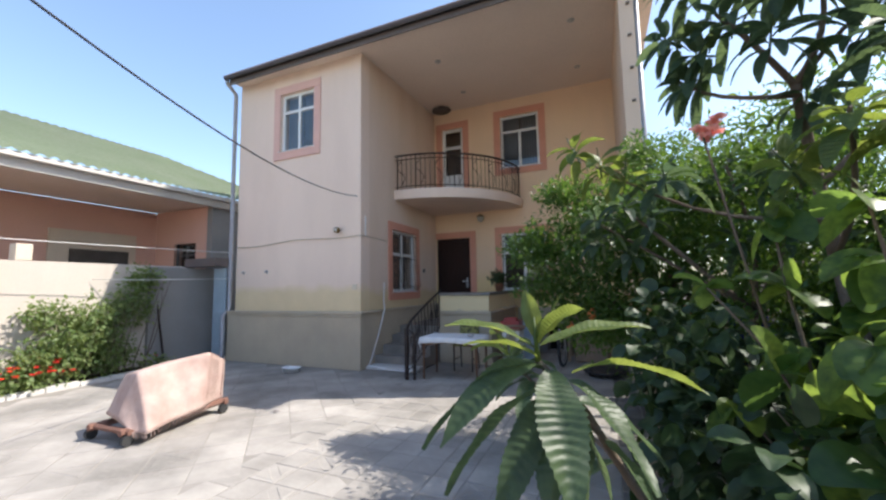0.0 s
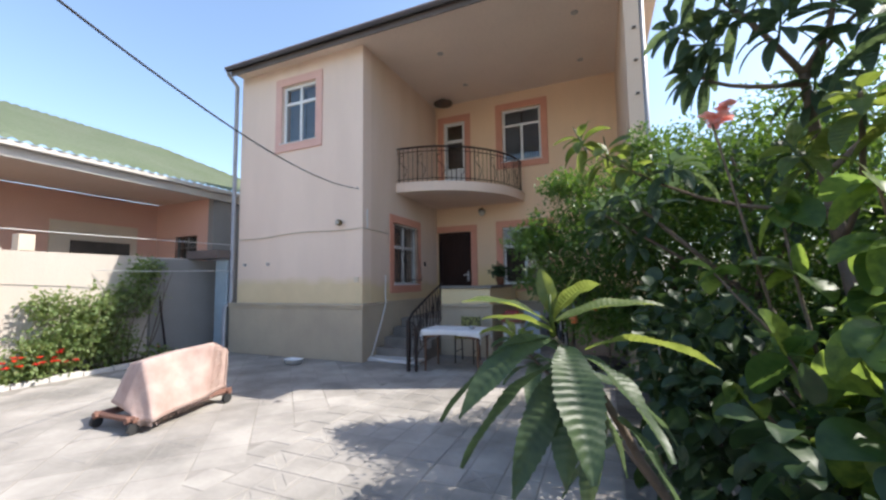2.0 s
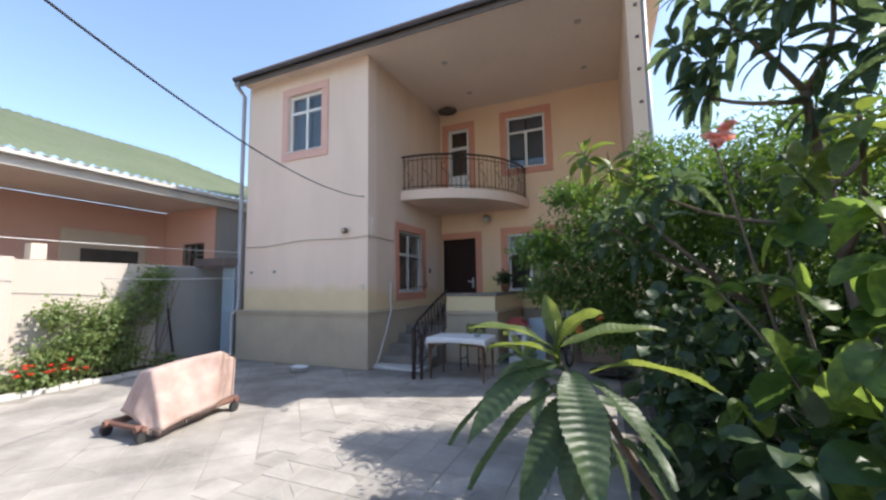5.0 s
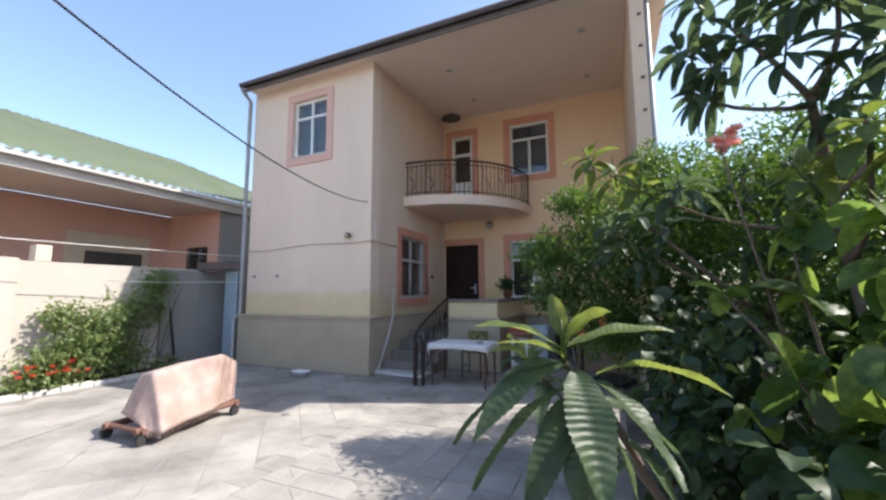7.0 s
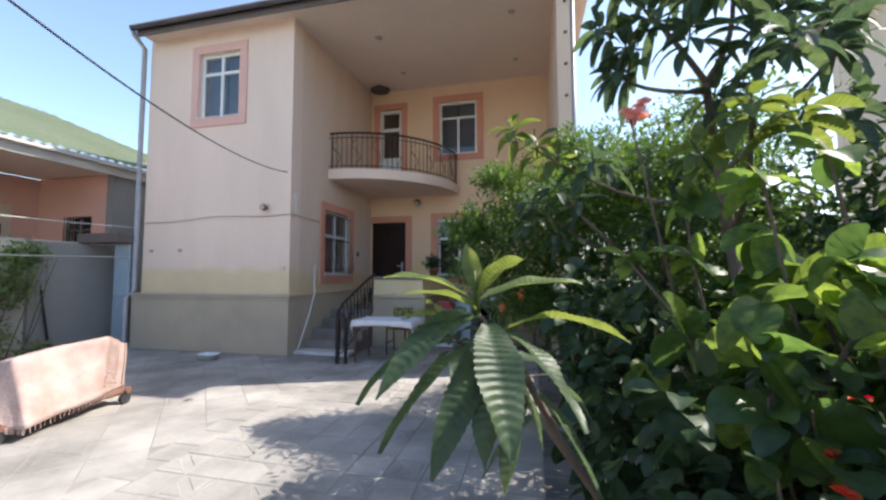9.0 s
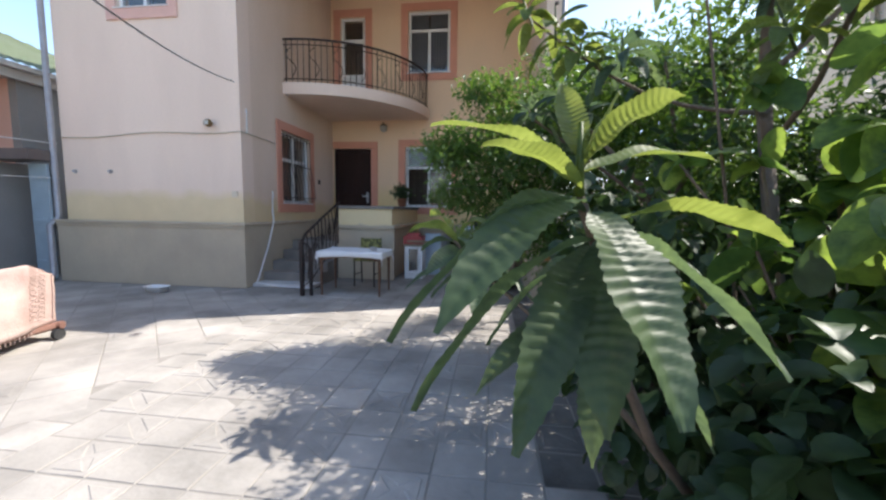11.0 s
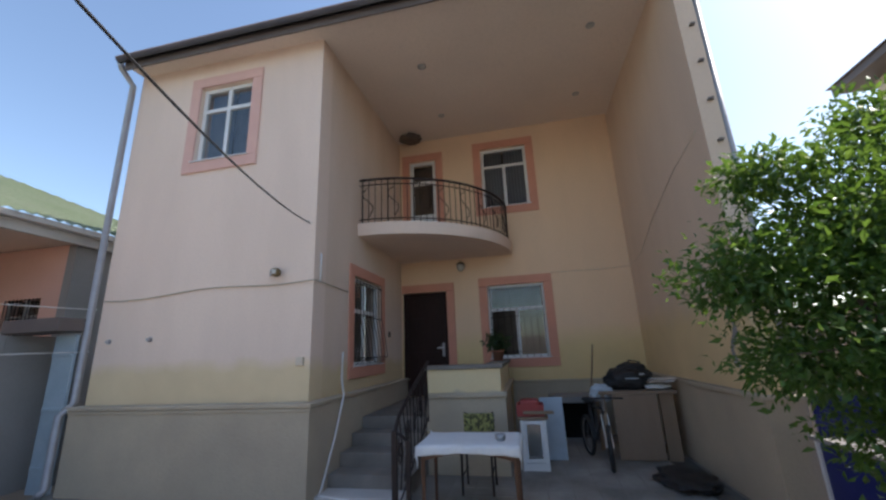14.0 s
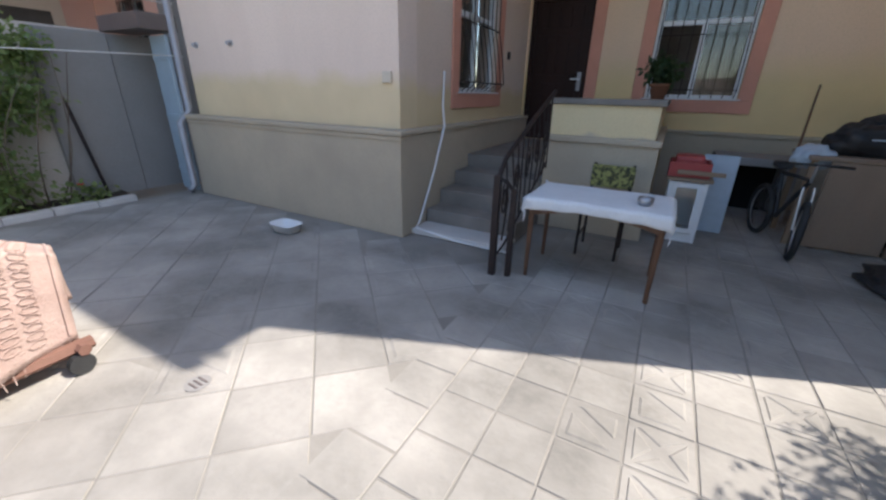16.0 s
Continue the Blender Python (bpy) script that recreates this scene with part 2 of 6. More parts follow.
def wall_with_holes(axis, at, thick, u0, u1, z0, z1, holes):
    """A wall of real thickness in the plane axis=at (x or y), going to at+thick, with rectangular openings (ua, ub, za, zb)."""
    bm = bmesh.new()
    us = sorted({u0, u1, *[h[0] for h in holes], *[h[1] for h in holes]})
    zs = sorted({z0, z1, *[h[2] for h in holes], *[h[3] for h in holes]})

    def solid(i, j):
        if i < 0 or j < 0 or i >= len(us) - 1 or j >= len(zs) - 1:
            return False
        u, z = (us[i] + us[i + 1]) / 2, (zs[j] + zs[j + 1]) / 2
        return not any(h[0] < u < h[1] and h[2] < z < h[3] for h in holes)

    cache = {}

    def v(u, z, d):
        key = (u, z, d)
        if key not in cache:
            cache[key] = bm.verts.new((u, at + d, z) if axis == "y" else (at + d, u, z))
        return cache[key]

    for i in range(len(us) - 1):
        for j in range(len(zs) - 1):
            if not solid(i, j):
                continue
            a, b, c, d = us[i], us[i + 1], zs[j], zs[j + 1]
            bm.faces.new((v(a, c, 0), v(b, c, 0), v(b, d, 0), v(a, d, 0)))
            bm.faces.new((v(a, c, thick), v(a, d, thick), v(b, d, thick), v(b, c, thick)))
            if not solid(i - 1, j):
                bm.faces.new((v(a, c, 0), v(a, d, 0), v(a, d, thick), v(a, c, thick)))
            if not solid(i + 1, j):
                bm.faces.new((v(b, c, 0), v(b, c, thick), v(b, d, thick), v(b, d, 0)))
            if not solid(i, j - 1):
                bm.faces.new((v(a, c, 0), v(a, c, thick), v(b, c, thick), v(b, c, 0)))
            if not solid(i, j + 1):
                bm.faces.new((v(a, d, 0), v(b, d, 0), v(b, d, thick), v(a, d, thick)))
    bmesh.ops.recalc_face_normals(bm, faces=bm.faces)
    return bm


def local(axis, at, u, d, z):
    """A point on a wall: u along it, d out of it towards the yard, z up."""
    return (u, at - d, z) if axis == "y" else (at + d, u, z)


def wbox(bm, axis, at, u0, u1, d0, d1, z0, z1, bevel=0.0):
    if axis == "y":
        return box(bm, u0, u1, at - d1, at - d0, z0, z1, bevel)
    return box(bm, at + d0, at + d1, u0, u1, z0, z1, bevel)


# ---------------------------------------------------------------- ground and paving bed
bm = bmesh.new()
N = 24
half = 600.0
vs = [[bm.verts.new((-half + 2 * half * i / N, -half + 2 * half * j / N, -0.12)) for j in range(N + 1)] for i in range(N + 1)]
for i in range(N):
    for j in range(N):
        bm.faces.new((vs[i][j], vs[i + 1][j], vs[i + 1][j + 1], vs[i][j + 1]))
tagged(part("ground", bm, EARTH), "dry pale earth around the houses", "ground", kind="structure")
pavement = part("pavement", boxed(-7.5, 1.1, -5.0, 10.2, -0.1, -0.007), BED)
tagged(pavement, "paved yard of square pale concrete tiles with open joints", "pavement", kind="structure")
bm = bmesh.new()
G = 40
vs = [[bm.verts.new((1.2 + 2.3 * i / 12, -5.0 + 11.4 * j / G, 0.02 + 0.05 * noise.noise((i * 0.7, j * 0.7, 3)))) for j in range(G + 1)] for i in range(13)]
for i in range(12):
    for j in range(G):
        bm.faces.new((vs[i][j], vs[i + 1][j], vs[i + 1][j + 1], vs[i][j + 1]))
tagged(part("garden_soil", bm, SOIL, smooth=True), "dark bare soil of the garden bed", "soil", kind="structure")
bm = bmesh.new()
vs = [[bm.verts.new((-8.1 + 0.52 * i / 5, 2.4 + 3.4 * j / 24, 0.04 + 0.04 * noise.noise((i * 0.9, j * 0.9, 8)))) for j in range(25)] for i in range(6)]
for i in range(5):
    for j in range(24):
        bm.faces.new((vs[i][j], vs[i + 1][j], vs[i + 1][j + 1], vs[i][j + 1]))
tagged(part("flower_bed_soil", bm, SOIL, smooth=True), "dark soil of the narrow flower bed by the wall", "soil", kind="structure")

# ---------------------------------------------------------------- the house
FY, BY, CX, LX, RX = 6.6, 10.18, -3.85, -7.15, 0.82
WIN = (-5.93, -5.01, 4.44, 5.735)
W1, W2 = (-1.995, -0.86, 1.362, 2.82), (-1.94, -0.94, 4.53, 5.94)
D1, D2 = (-3.82, -2.86, 0.68, 2.78), (-3.61, -2.99, 3.66, 5.87)
SW = (7.775, 8.925, 1.385, 2.765)
TOP = 6.32
house = thing("house", "two-storey peach rendered house with a recessed balcony front", "house", (CX, FY, 0))
wf = part("wall", wall_with_holes("y", FY, 0.3, LX, CX, 0.0, TOP, [WIN]), FACADE, house, "peach rendered front wall with a yellow painted band")
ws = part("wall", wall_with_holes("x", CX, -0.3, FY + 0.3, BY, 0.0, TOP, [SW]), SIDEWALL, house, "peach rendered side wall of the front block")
wb = part("wall", wall_with_holes("y", BY, 0.3, CX - 0.3, RX, 0.0, TOP + 0.1, [D1, D2, W1, W2]), BACKWALL, house, "rendered wall behind the balcony, warm bounced light in its colour")
wr = part("wall", wall_with_holes("x", RX, 0.2, 6.47, BY + 0.3, 0.0, TOP, []), RIGHTWALL, house, "apricot rendered wing wall with patched plaster")
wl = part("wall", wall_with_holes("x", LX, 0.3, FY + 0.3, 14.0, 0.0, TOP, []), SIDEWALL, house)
# added sheets closing the rooms so no sky shows through the glass, indoor dimness in their colour
part("room_lining", boxed(LX + 0.32, CX - 0.32, FY + 0.9, FY + 0.95, 0.0, TOP), ROOMDIM, house)
part("room_lining", boxed(CX - 0.95, CX - 0.9, FY + 0.96, BY, 0.0, TOP), ROOMDIM, house)
part("room_lining", boxed(CX - 0.3, RX + 0.2, BY + 0.9, BY + 0.95, 0.0, TOP), ROOMDIM, house)
# plinth, moulded ledge above it, seam line
bm = boxed(LX - 0.03, CX + 0.11, FY - 0.16, FY - 0.002, 0.0, 1.0)
box(bm, CX + 0.002, CX + 0.11, FY - 0.002, BY - 0.002, 0.0, 1.0)
part("plinth", bm, PLINTH, house, "beige rendered plinth with damp stains")
bm = boxed(LX - 0.05, CX + 0.14, FY - 0.19, FY - 0.003, 1.002, 1.05, bevel=0.012)
box(bm, CX + 0.003, CX + 0.14, FY - 0.001, BY - 0.003, 1.002, 1.05, bevel=0.012)
box(bm, LX - 0.04, CX + 0.125, FY - 0.175, FY - 0.004, 0.955, 0.998, bevel=0.01)
part("ledge", bm, PLINTH, house, "moulded ledge over the plinth")
bm = boxed(RX - 0.07, RX - 0.002, 6.44, BY - 0.002, 0.0, 1.0)
box(bm, RX - 0.07, RX + 0.25, 6.40, 6.438, 0.0, 1.0)
box(bm, -1.62, RX - 0.072, BY - 0.07, BY - 0.002, 0.0, 0.9)
part("plinth", bm, PLINTH, house, "beige rendered plinth with damp stains")
bm = boxed(RX - 0.10, RX - 0.003, 6.469, BY - 0.003, 1.002, 1.05, bevel=0.012)
box(bm, RX - 0.10, RX + 0.27, 6.37, 6.467, 1.002, 1.05, bevel=0.012)
box(bm, -1.62, RX - 0.10, BY - 0.1, BY - 0.003, 0.902, 0.95, bevel=0.012)
part("ledge", bm, PLINTH, house, "moulded ledge over the plinth")
# soffit, fascia, gutter, roof
RL, RR, RYF = LX + 0.03, 1.42, FY - 0.3
bm = bmesh.new()
q = [bm.verts.new(p) for p in ((RL, RYF, 6.17), (RR, RYF, 6.17), (RR, 14.0, 6.60), (RL, 14.0, 6.60), (RL, RYF, 6.20), (RR, RYF, 6.20), (RR, 14.0, 6.63), (RL, 14.0, 6.63))]
for f in ((3, 2, 1, 0), (4, 5, 6, 7), (0, 1, 5, 4), (1, 2, 6, 5), (2, 3, 7, 6), (3, 0, 4, 7)):
    bm.faces.new([q[i] for i in f])
part("soffit", bm, SOFFIT, house, "beige boarded soffit over the balcony")
part("fascia", boxed(RL - 0.02, RR + 0.02, RYF - 0.03, RYF - 0.002, 6.09, 6.25, bevel=0.006), FASCIA, house, "grey-brown metal fascia")
bm = bmesh.new()
for k in range(11):
    a = math.pi * k / 10
    for x in (RL - 0.06, RR + 0.04):
        bm.verts.new((x, RYF - 0.1 - 0.065 * math.cos(a), 6.25 - 0.075 * math.sin(a)))
bm.verts.ensure_lookup_table()
for k in range(10):
    bm.faces.new([bm.verts[i] for i in (2 * k, 2 * k + 1, 2 * k + 3, 2 * k + 2)])
bmesh.ops.solidify(bm, geom=bm.faces[:], thickness=0.006)
part("gutter", bm, FASCIA, house, "half-round metal gutter", smooth=True)
bm = bmesh.new()
n = 120
rows = [[bm.verts.new((RL - 0.03 + (RR - RL + 0.06) * i / n, y, z + 0.02 * math.cos(i * math.pi / 1.5))) for i in range(n + 1)] for y, z in ((RYF - 0.1, 6.29), (10.5, 7.9), (14.5, 6.5))]
for a, b in zip(rows, rows[1:]):
    for i in range(n):
        bm.faces.new((a[i], a[i + 1], b[i + 1], b[i]))
bmesh.ops.solidify(bm, geom=bm.faces[:], thickness=0.01)
part("roof", bm, ROOFMETAL, house, "dark corrugated sheet roof")
part("downpipe", tubed([(LX - 0.1, RYF - 0.05, 6.33), (LX - 0.11, RYF + 0.02, 6.18), (LX - 0.07, FY - 0.09, 5.98), (LX - 0.07, FY - 0.09, 1.1), (LX - 0.07, FY - 0.24, 0.95), (LX - 0.07, FY - 0.24, 0.12), (LX - 0.05, FY - 0.32, 0.06)], 0.045, 10), GALV, house, "galvanised downpipe", smooth=True)
part("downpipe", tubed([(RX + 0.235, 6.50, 6.25), (RX + 0.235, 6.50, 0.15)], 0.032, 10), GALV, house, "galvanised downpipe", smooth=True)
pts_ = [(RX - 0.004, 6.75 + 0.05 * math.sin(k * 1.3) + 0.02 * k, 1.95 - 0.085 * k) for k in range(9)]
bm = bmesh.new()
for k in range(8):
    a_, b_ = pts_[k], pts_[k + 1]
    w1_, w2_ = 0.03 + 0.03 * abs(math.sin(k * 2.1)), 0.03 + 0.03 * abs(math.sin(k * 2.1 + 2.1))
    bm.faces.new([bm.verts.new(v) for v in ((a_[0], a_[1] - w1_, a_[2]), (a_[0], a_[1] + w1_, a_[2]), (b_[0], b_[1] + w2_, b_[2]), (b_[0], b_[1] - w2_, b_[2]))])
part("plaster_patch", bm, GREYCEMENT, house, "grey patched crack in the render")
for z in (5.6, 5.1, 4.6, 4.1, 3.6):
    part("bracket", boxed(RX + 0.10, RX + 0.15, 6.425, 6.468, z, z + 0.022), FASCIA, house)


def window(no, axis, at, hole, mullions, transom, label, bars=False, trim=0.17, sill=True, cross=False, paint=None, curtain=False, ajar=False):
    """A white plastic window set in a wall, with a painted surround and optional bent iron bars."""
    u0, u1, z0, z1 = hole
    w = thing("window_%d" % no, label, "window", local(axis, at, (u0 + u1) / 2, 0, z0), kind="structure")
    bm = bmesh.new()
    wbox(bm, axis, at, u0 - trim, u1 + trim, 0.003, 0.028, z1 + 0.002, z1 + trim, 0.006)
    wbox(bm, axis, at, u0 - trim, u0 - 0.002, 0.003, 0.026, z0 - 0.002, z1, 0.006)
    wbox(bm, axis, at, u1 + 0.002, u1 + trim, 0.003, 0.026, z0 - 0.002, z1, 0.006)
    if sill:
        wbox(bm, axis, at, u0 - trim, u1 + trim, 0.003, 0.03, z0 - trim, z0 - 0.004, 0.006)
    part("surround", bm, paint or TRIM, w, "pink painted surround")
    f, d0, d1 = 0.06, -0.12, -0.06
    bm = bmesh.new()
    wbox(bm, axis, at, u0, u0 + f, d0, d1, z0, z1, 0.006)
    wbox(bm, axis, at, u1 - f, u1, d0, d1, z0, z1, 0.006)
    wbox(bm, axis, at, u0 + f, u1 - f, d0, d1, z0, z0 + f, 0.006)
    wbox(bm, axis, at, u0 + f, u1 - f, d0, d1, z1 - f, z1, 0.006)
    fr = part("window_frame", bm, PVC, w, "white plastic frame")
    us = [u0 + f] + [u0 + f + (u1 - u0 - 2 * f) * k for k in mullions] + [u1 - f]
    zt = z0 + (z1 - z0) * transom
    if transom:
        bm = bmesh.new()
        wbox(bm, axis, at, u0 + f, u1 - f, d0 + 0.004, d1 - 0.004, zt - 0.03, zt + 0.03, 0.005)
        part("transom", bm, PVC, w)
    for k in us[1:-1]:
        bm = bmesh.new()
        wbox(bm, axis, at, k - 0.03, k + 0.03, d0 + 0.006, d1 - 0.006, z0 + f, (zt - 0.03) if transom and not cross else z1 - f, 0.005)
        part("mullion", bm, PVC, w)
    for a, b in zip(us, us[1:]):
        if ajar and a == us[0]:
            continue
        bm = bmesh.new()
        wbox(bm, axis, at, a, b, -0.096, -0.09, z0 + f, zt if transom else z1 - f)
        part("pane", bm, GLASS, w).visible_shadow = False
    if transom:
        bm = bmesh.new()
        wbox(bm, axis, at, u0 + f, u1 - f, -0.104, -0.098, zt, z1 - f)
        part("pane", bm, GLASS, w).visible_shadow = False
    if curtain:
        bm = bmesh.new()
        rows_ = [[bm.verts.new(local(axis, at, u0 + (u1 - u0) * (0.5 * side + 0.5 * k / 40 * (0.92 if side == 0 else 1.0)), -0.24 - 0.018 * math.sin(k * 1.15), zz)) for zz in (z0 - 0.1, z1 + 0.05)] for side in (0, 1) for k in range(41)]
        for k in range(81):
            if k != 40:
                bm.faces.new((rows_[k][0], rows_[k + 1][0], rows_[k + 1][1], rows_[k][1]))
        bmesh.ops.solidify(bm, geom=bm.faces[:], thickness=0.003)
        part("curtain", bm, SHEER, w, "drawn sheer curtain, the panes' sky reflection in its grey-blue colour", smooth=True)
    if sill:
        bm = bmesh.new()
        wbox(bm, axis, at, u0 - 0.03, u1 + 0.03, -0.058, 0.05, z0 - 0.003, z0 + 0.012, 0.004)
        part("window_sill", bm, PVC, w)
    if bars:
        n = 9
        for k in range(n):
            u = u0 + 0.05 + (u1 - u0 - 0.1) * k / (n - 1)
            belly = 0.10
            pts = [local(axis, at, u, 0.03, z1 - 0.05), local(axis, at, u, 0.04, z0 + (z1 - z0) * 0.55), local(axis, at, u, 0.05 + belly * 0.6, z0 + (z1 - z0) * 0.3), local(axis, at, u, 0.05 + belly, z0 + 0.12), local(axis, at, u, 0.03, z0 + 0.02)]
            part("bar", tubed(pts, 0.007, 6), PVC if bars == "white" else IRON, w)
        for zz in (z1 - 0.08, z0 + (z1 - z0) * 0.55, z0 + 0.12):
            dd = 0.14 if zz < z0 + 0.2 else 0.04
            part("bar", tubed([local(axis, at, u0 + 0.03, 0.0, zz), local(axis, at, u0 + 0.05, dd, zz), local(axis, at, u1 - 0.05, dd, zz), local(axis, at, u1 - 0.03, 0.0, zz)], 0.008, 6), PVC if bars == "white" else IRON, w)
    return w


window(1, "y", FY, WIN, [0.5], 0.70, "white framed upper window with a faded pink surround", cross=True, paint=TRIMPALE, curtain=True)
window(2, "y", BY, W1, [0.5], 0.66, "white framed ground floor window, one sash open, behind iron bars", bars="iron", ajar=True)
window(3, "y", BY, W2, [0.5], 0.70, "white framed window beside the balcony, pink surround", curtain=True)
window(4, "x", CX, SW, [0.5], 0.62, "white framed side window behind bent iron bars", bars="iron", cross=True)

# entrance door
door = thing("door_1", "dark brown panelled wooden entrance door with pink surround", "door", (-3.34, BY, 0.68), kind="structure")
bm = bmesh.new()
wbox(bm, "y", BY, D1[0] - 0.02, D1[1] + 0.17, 0.003, 0.028, D1[3] + 0.002, D1[3] + 0.17, 0.006)
wbox(bm, "y", BY, D1[1] + 0.002, D1[1] + 0.17, 0.003, 0.026, D1[2], D1[3], 0.006)
part("surround", bm, TRIM, door, "pink painted surround")
bm = bmesh.new()
wbox(bm, "y", BY, D1[0], D1[0] + 0.07, -0.14, -0.04, D1[2], D1[3], 0.008)
wbox(bm, "y", BY, D1[1] - 0.07, D1[1], -0.14, -0.04, D1[2], D1[3], 0.008)
wbox(bm, "y", BY, D1[0] + 0.07, D1[1] - 0.07, -0.14, -0.04, D1[3] - 0.07, D1[3], 0.008)
part("door_frame", bm, DOORWOOD, door)
leaf = part("door_leaf", boxed(D1[0] + 0.07, D1[1] - 0.07, BY + 0.08, BY + 0.13, D1[2], D1[3] - 0.07), DOORWOOD, door, "dark brown door leaf")
for k in range(4):
    u = D1[0] + 0.13 + 0.175 * k
    for za, zb in ((0.85, 1.55), (1.68, 2.25), (2.35, 2.62)):
        part("door_panel", boxed(u, u + 0.14, BY + 0.062, BY + 0.08, za, zb, bevel=0.008), DOORWOOD, leaf)
part("door_handle", tubed([(-2.98, BY + 0.08, 1.62), (-2.98, BY + 0.02, 1.62), (-3.10, BY + 0.02, 1.62)], 0.011, 8), PVC, leaf, "pale metal lever handle")
part("lock_plate", boxed(-3.01, -2.95, BY + 0.068, BY + 0.079, 1.45, 1.72, bevel=0.004), GALV, leaf)

# balcony door
bd = thing("door_2", "white glazed balcony door with a pink surround", "door", (-3.3, BY, 3.66), kind="structure")
bm = bmesh.new()
wbox(bm, "y", BY, D2[0] - 0.17, D2[1] + 0.17, 0.003, 0.028, D2[3] + 0.002, D2[3] + 0.17, 0.006)
wbox(bm, "y", BY, D2[0] - 0.17, D2[0] - 0.002, 0.003, 0.026, D2[2], D2[3], 0.006)
wbox(bm, "y", BY, D2[1] + 0.002, D2[1] + 0.17, 0.003, 0.026, D2[2], D2[3], 0.006)
part("surround", bm, TRIM, bd, "pink painted surround")
bm = bmesh.new()
wbox(bm, "y", BY, D2[0], D2[0] + 0.08, -0.12, -0.05, D2[2], D2[3], 0.006)
wbox(bm, "y", BY, D2[1] - 0.08, D2[1], -0.12, -0.05, D2[2], D2[3], 0.006)
for za, zb in ((D2[2], D2[2] + 0.12), (4.48, 4.56), (5.30, 5.38), (D2[3] - 0.07, D2[3])):
    wbox(bm, "y", BY, D2[0] + 0.08, D2[1] - 0.08, -0.118, -0.052, za, zb, 0.006)
part("door_frame", bm, PVC, bd, "white plastic frame")
for za, zb in ((4.56, 5.30), (5.38, 5.80)):
    part("pane", boxed(D2[0] + 0.08, D2[1] - 0.08, BY + 0.09, BY + 0.096, za, zb), GLASS, bd)
part("panel", boxed(D2[0] + 0.08, D2[1] - 0.08, BY + 0.085, BY + 0.1, 3.78, 4.48), PVC, bd)

# balcony: a quarter-oval slab
BA, BB, SZ0, SZ1 = 2.45, 2.30, 3.45, 3.66


def oval(k, n, inset=0.0):
    a = math.pi / 2 * k / n
    return (CX + 0.003 + (BA - inset) * math.sin(a), BY - 0.003 - (BB - inset) * math.cos(a))


balcony = thing("balcony", "curved peach balcony slab with a wrought iron railing", "balcony", (CX, BY, SZ0))
bm = bmesh.new()
n = 36
low, high = [], []
for z, ring, ins in ((SZ0, low, 0.02), (SZ1, high, 0.0)):
    ring.append(bm.verts.new((CX + 0.003, BY - 0.003, z)))
    ring += [bm.verts.new((*oval(k, n, ins), z)) for k in range(n + 1)]
bm.faces.new(list(reversed(low)))
bm.faces.new(high)
m_ = len(low)
for i in range(m_):
    bm.faces.new((low[i], low[(i + 1) % m_], high[(i + 1) % m_], high[i]))
bmesh.ops.recalc_face_normals(bm, faces=bm.faces)
part("slab", bm, FACADE, balcony, "peach rendered curved slab")
arc = [oval(k, 40, 0.07) for k in range(41)]
part("handrail", tubed([(x, y, 4.46) for x, y in arc], 0.022, 8), IRON, balcony, smooth=True)
part("rail", tubed([(x, y, 4.36) for x, y in arc], 0.010, 6), IRON, balcony)
part("rail", tubed([(x, y, 3.74) for x, y in arc], 0.010, 6), IRON, balcony)
for k in range(34):
    x, y = oval(k + 0.5, 34, 0.07)
    r = 0.007 if k % 4 else 0.012
    bm = tubed([(x, y, SZ1), (x, y, 4.45)], r, 6)
    part("baluster", bm, IRON, balcony)
for k in range(0, 32, 4):
    # scrolled ornament between balusters
    pts = []
    for s in range(15):
        f = s / 14
        x, y = oval(k + 1.5 + 1.2 * math.sin(f * 2 * math.pi) * (0.4 + 0.6 * f), 34, 0.07)
        pts.append((x, y, 3.78 + 0.54 * f))
    part("scroll", tubed(pts, 0.008, 6), IRON, balcony)

# entrance steps and landing with parapet
steps = thing("entrance_steps", "worn grey concrete steps up to the entrance door", "steps", (-3.2, 6.6, 0))
for y0, y1, z in ((6.60, 6.92, 0.055), (6.90, 7.20, 0.20), (7.20, 7.55, 0.36), (7.55, 7.90, 0.52), (7.90, 10.17, 0.68)):
    part("step" if z < 0.6 else "landing", boxed(CX + 0.113, -2.70, y0, y1, 0.0, z, bevel=0.012), MARBLE if z < 0.1 else STEP, steps)
part("landing", boxed(-2.698, -1.88, 7.9, 10.17, 0.0, 0.678), STEP, steps)
parapet = thing("parapet", "low parapet wall, yellow above and beige below", "wall", (-2.2, 7.7, 0))
bm = boxed(-2.69, -1.67, 7.69, 7.87, 0.0, 1.30)
box(bm, -1.87, -1.67, 7.872, BY - 0.12, 0.0, 1.30)
part("wall", bm, PARAPET, parapet)
bm = boxed(-2.72, -1.63, 7.655, 7.90, 1.302, 1.36, bevel=0.012)
box(bm, -1.90, -1.63, 7.902, BY - 0.12, 1.302, 1.36, bevel=0.012)
part("coping", bm, STEP, parapet, "rough grey coping")
bm = boxed(-2.695, -1.6, 7.61, 7.688, 0.94, 1.0, bevel=0.012)
box(bm, -1.668, -1.6, 7.69, BY - 0.12, 0.94, 1.0, bevel=0.012)
part("ledge", bm, PLINTH, parapet)
part("plinth", boxed(-2.69, -1.62, 7.64, 7.688, 0.0, 0.938), PLINTH, parapet)

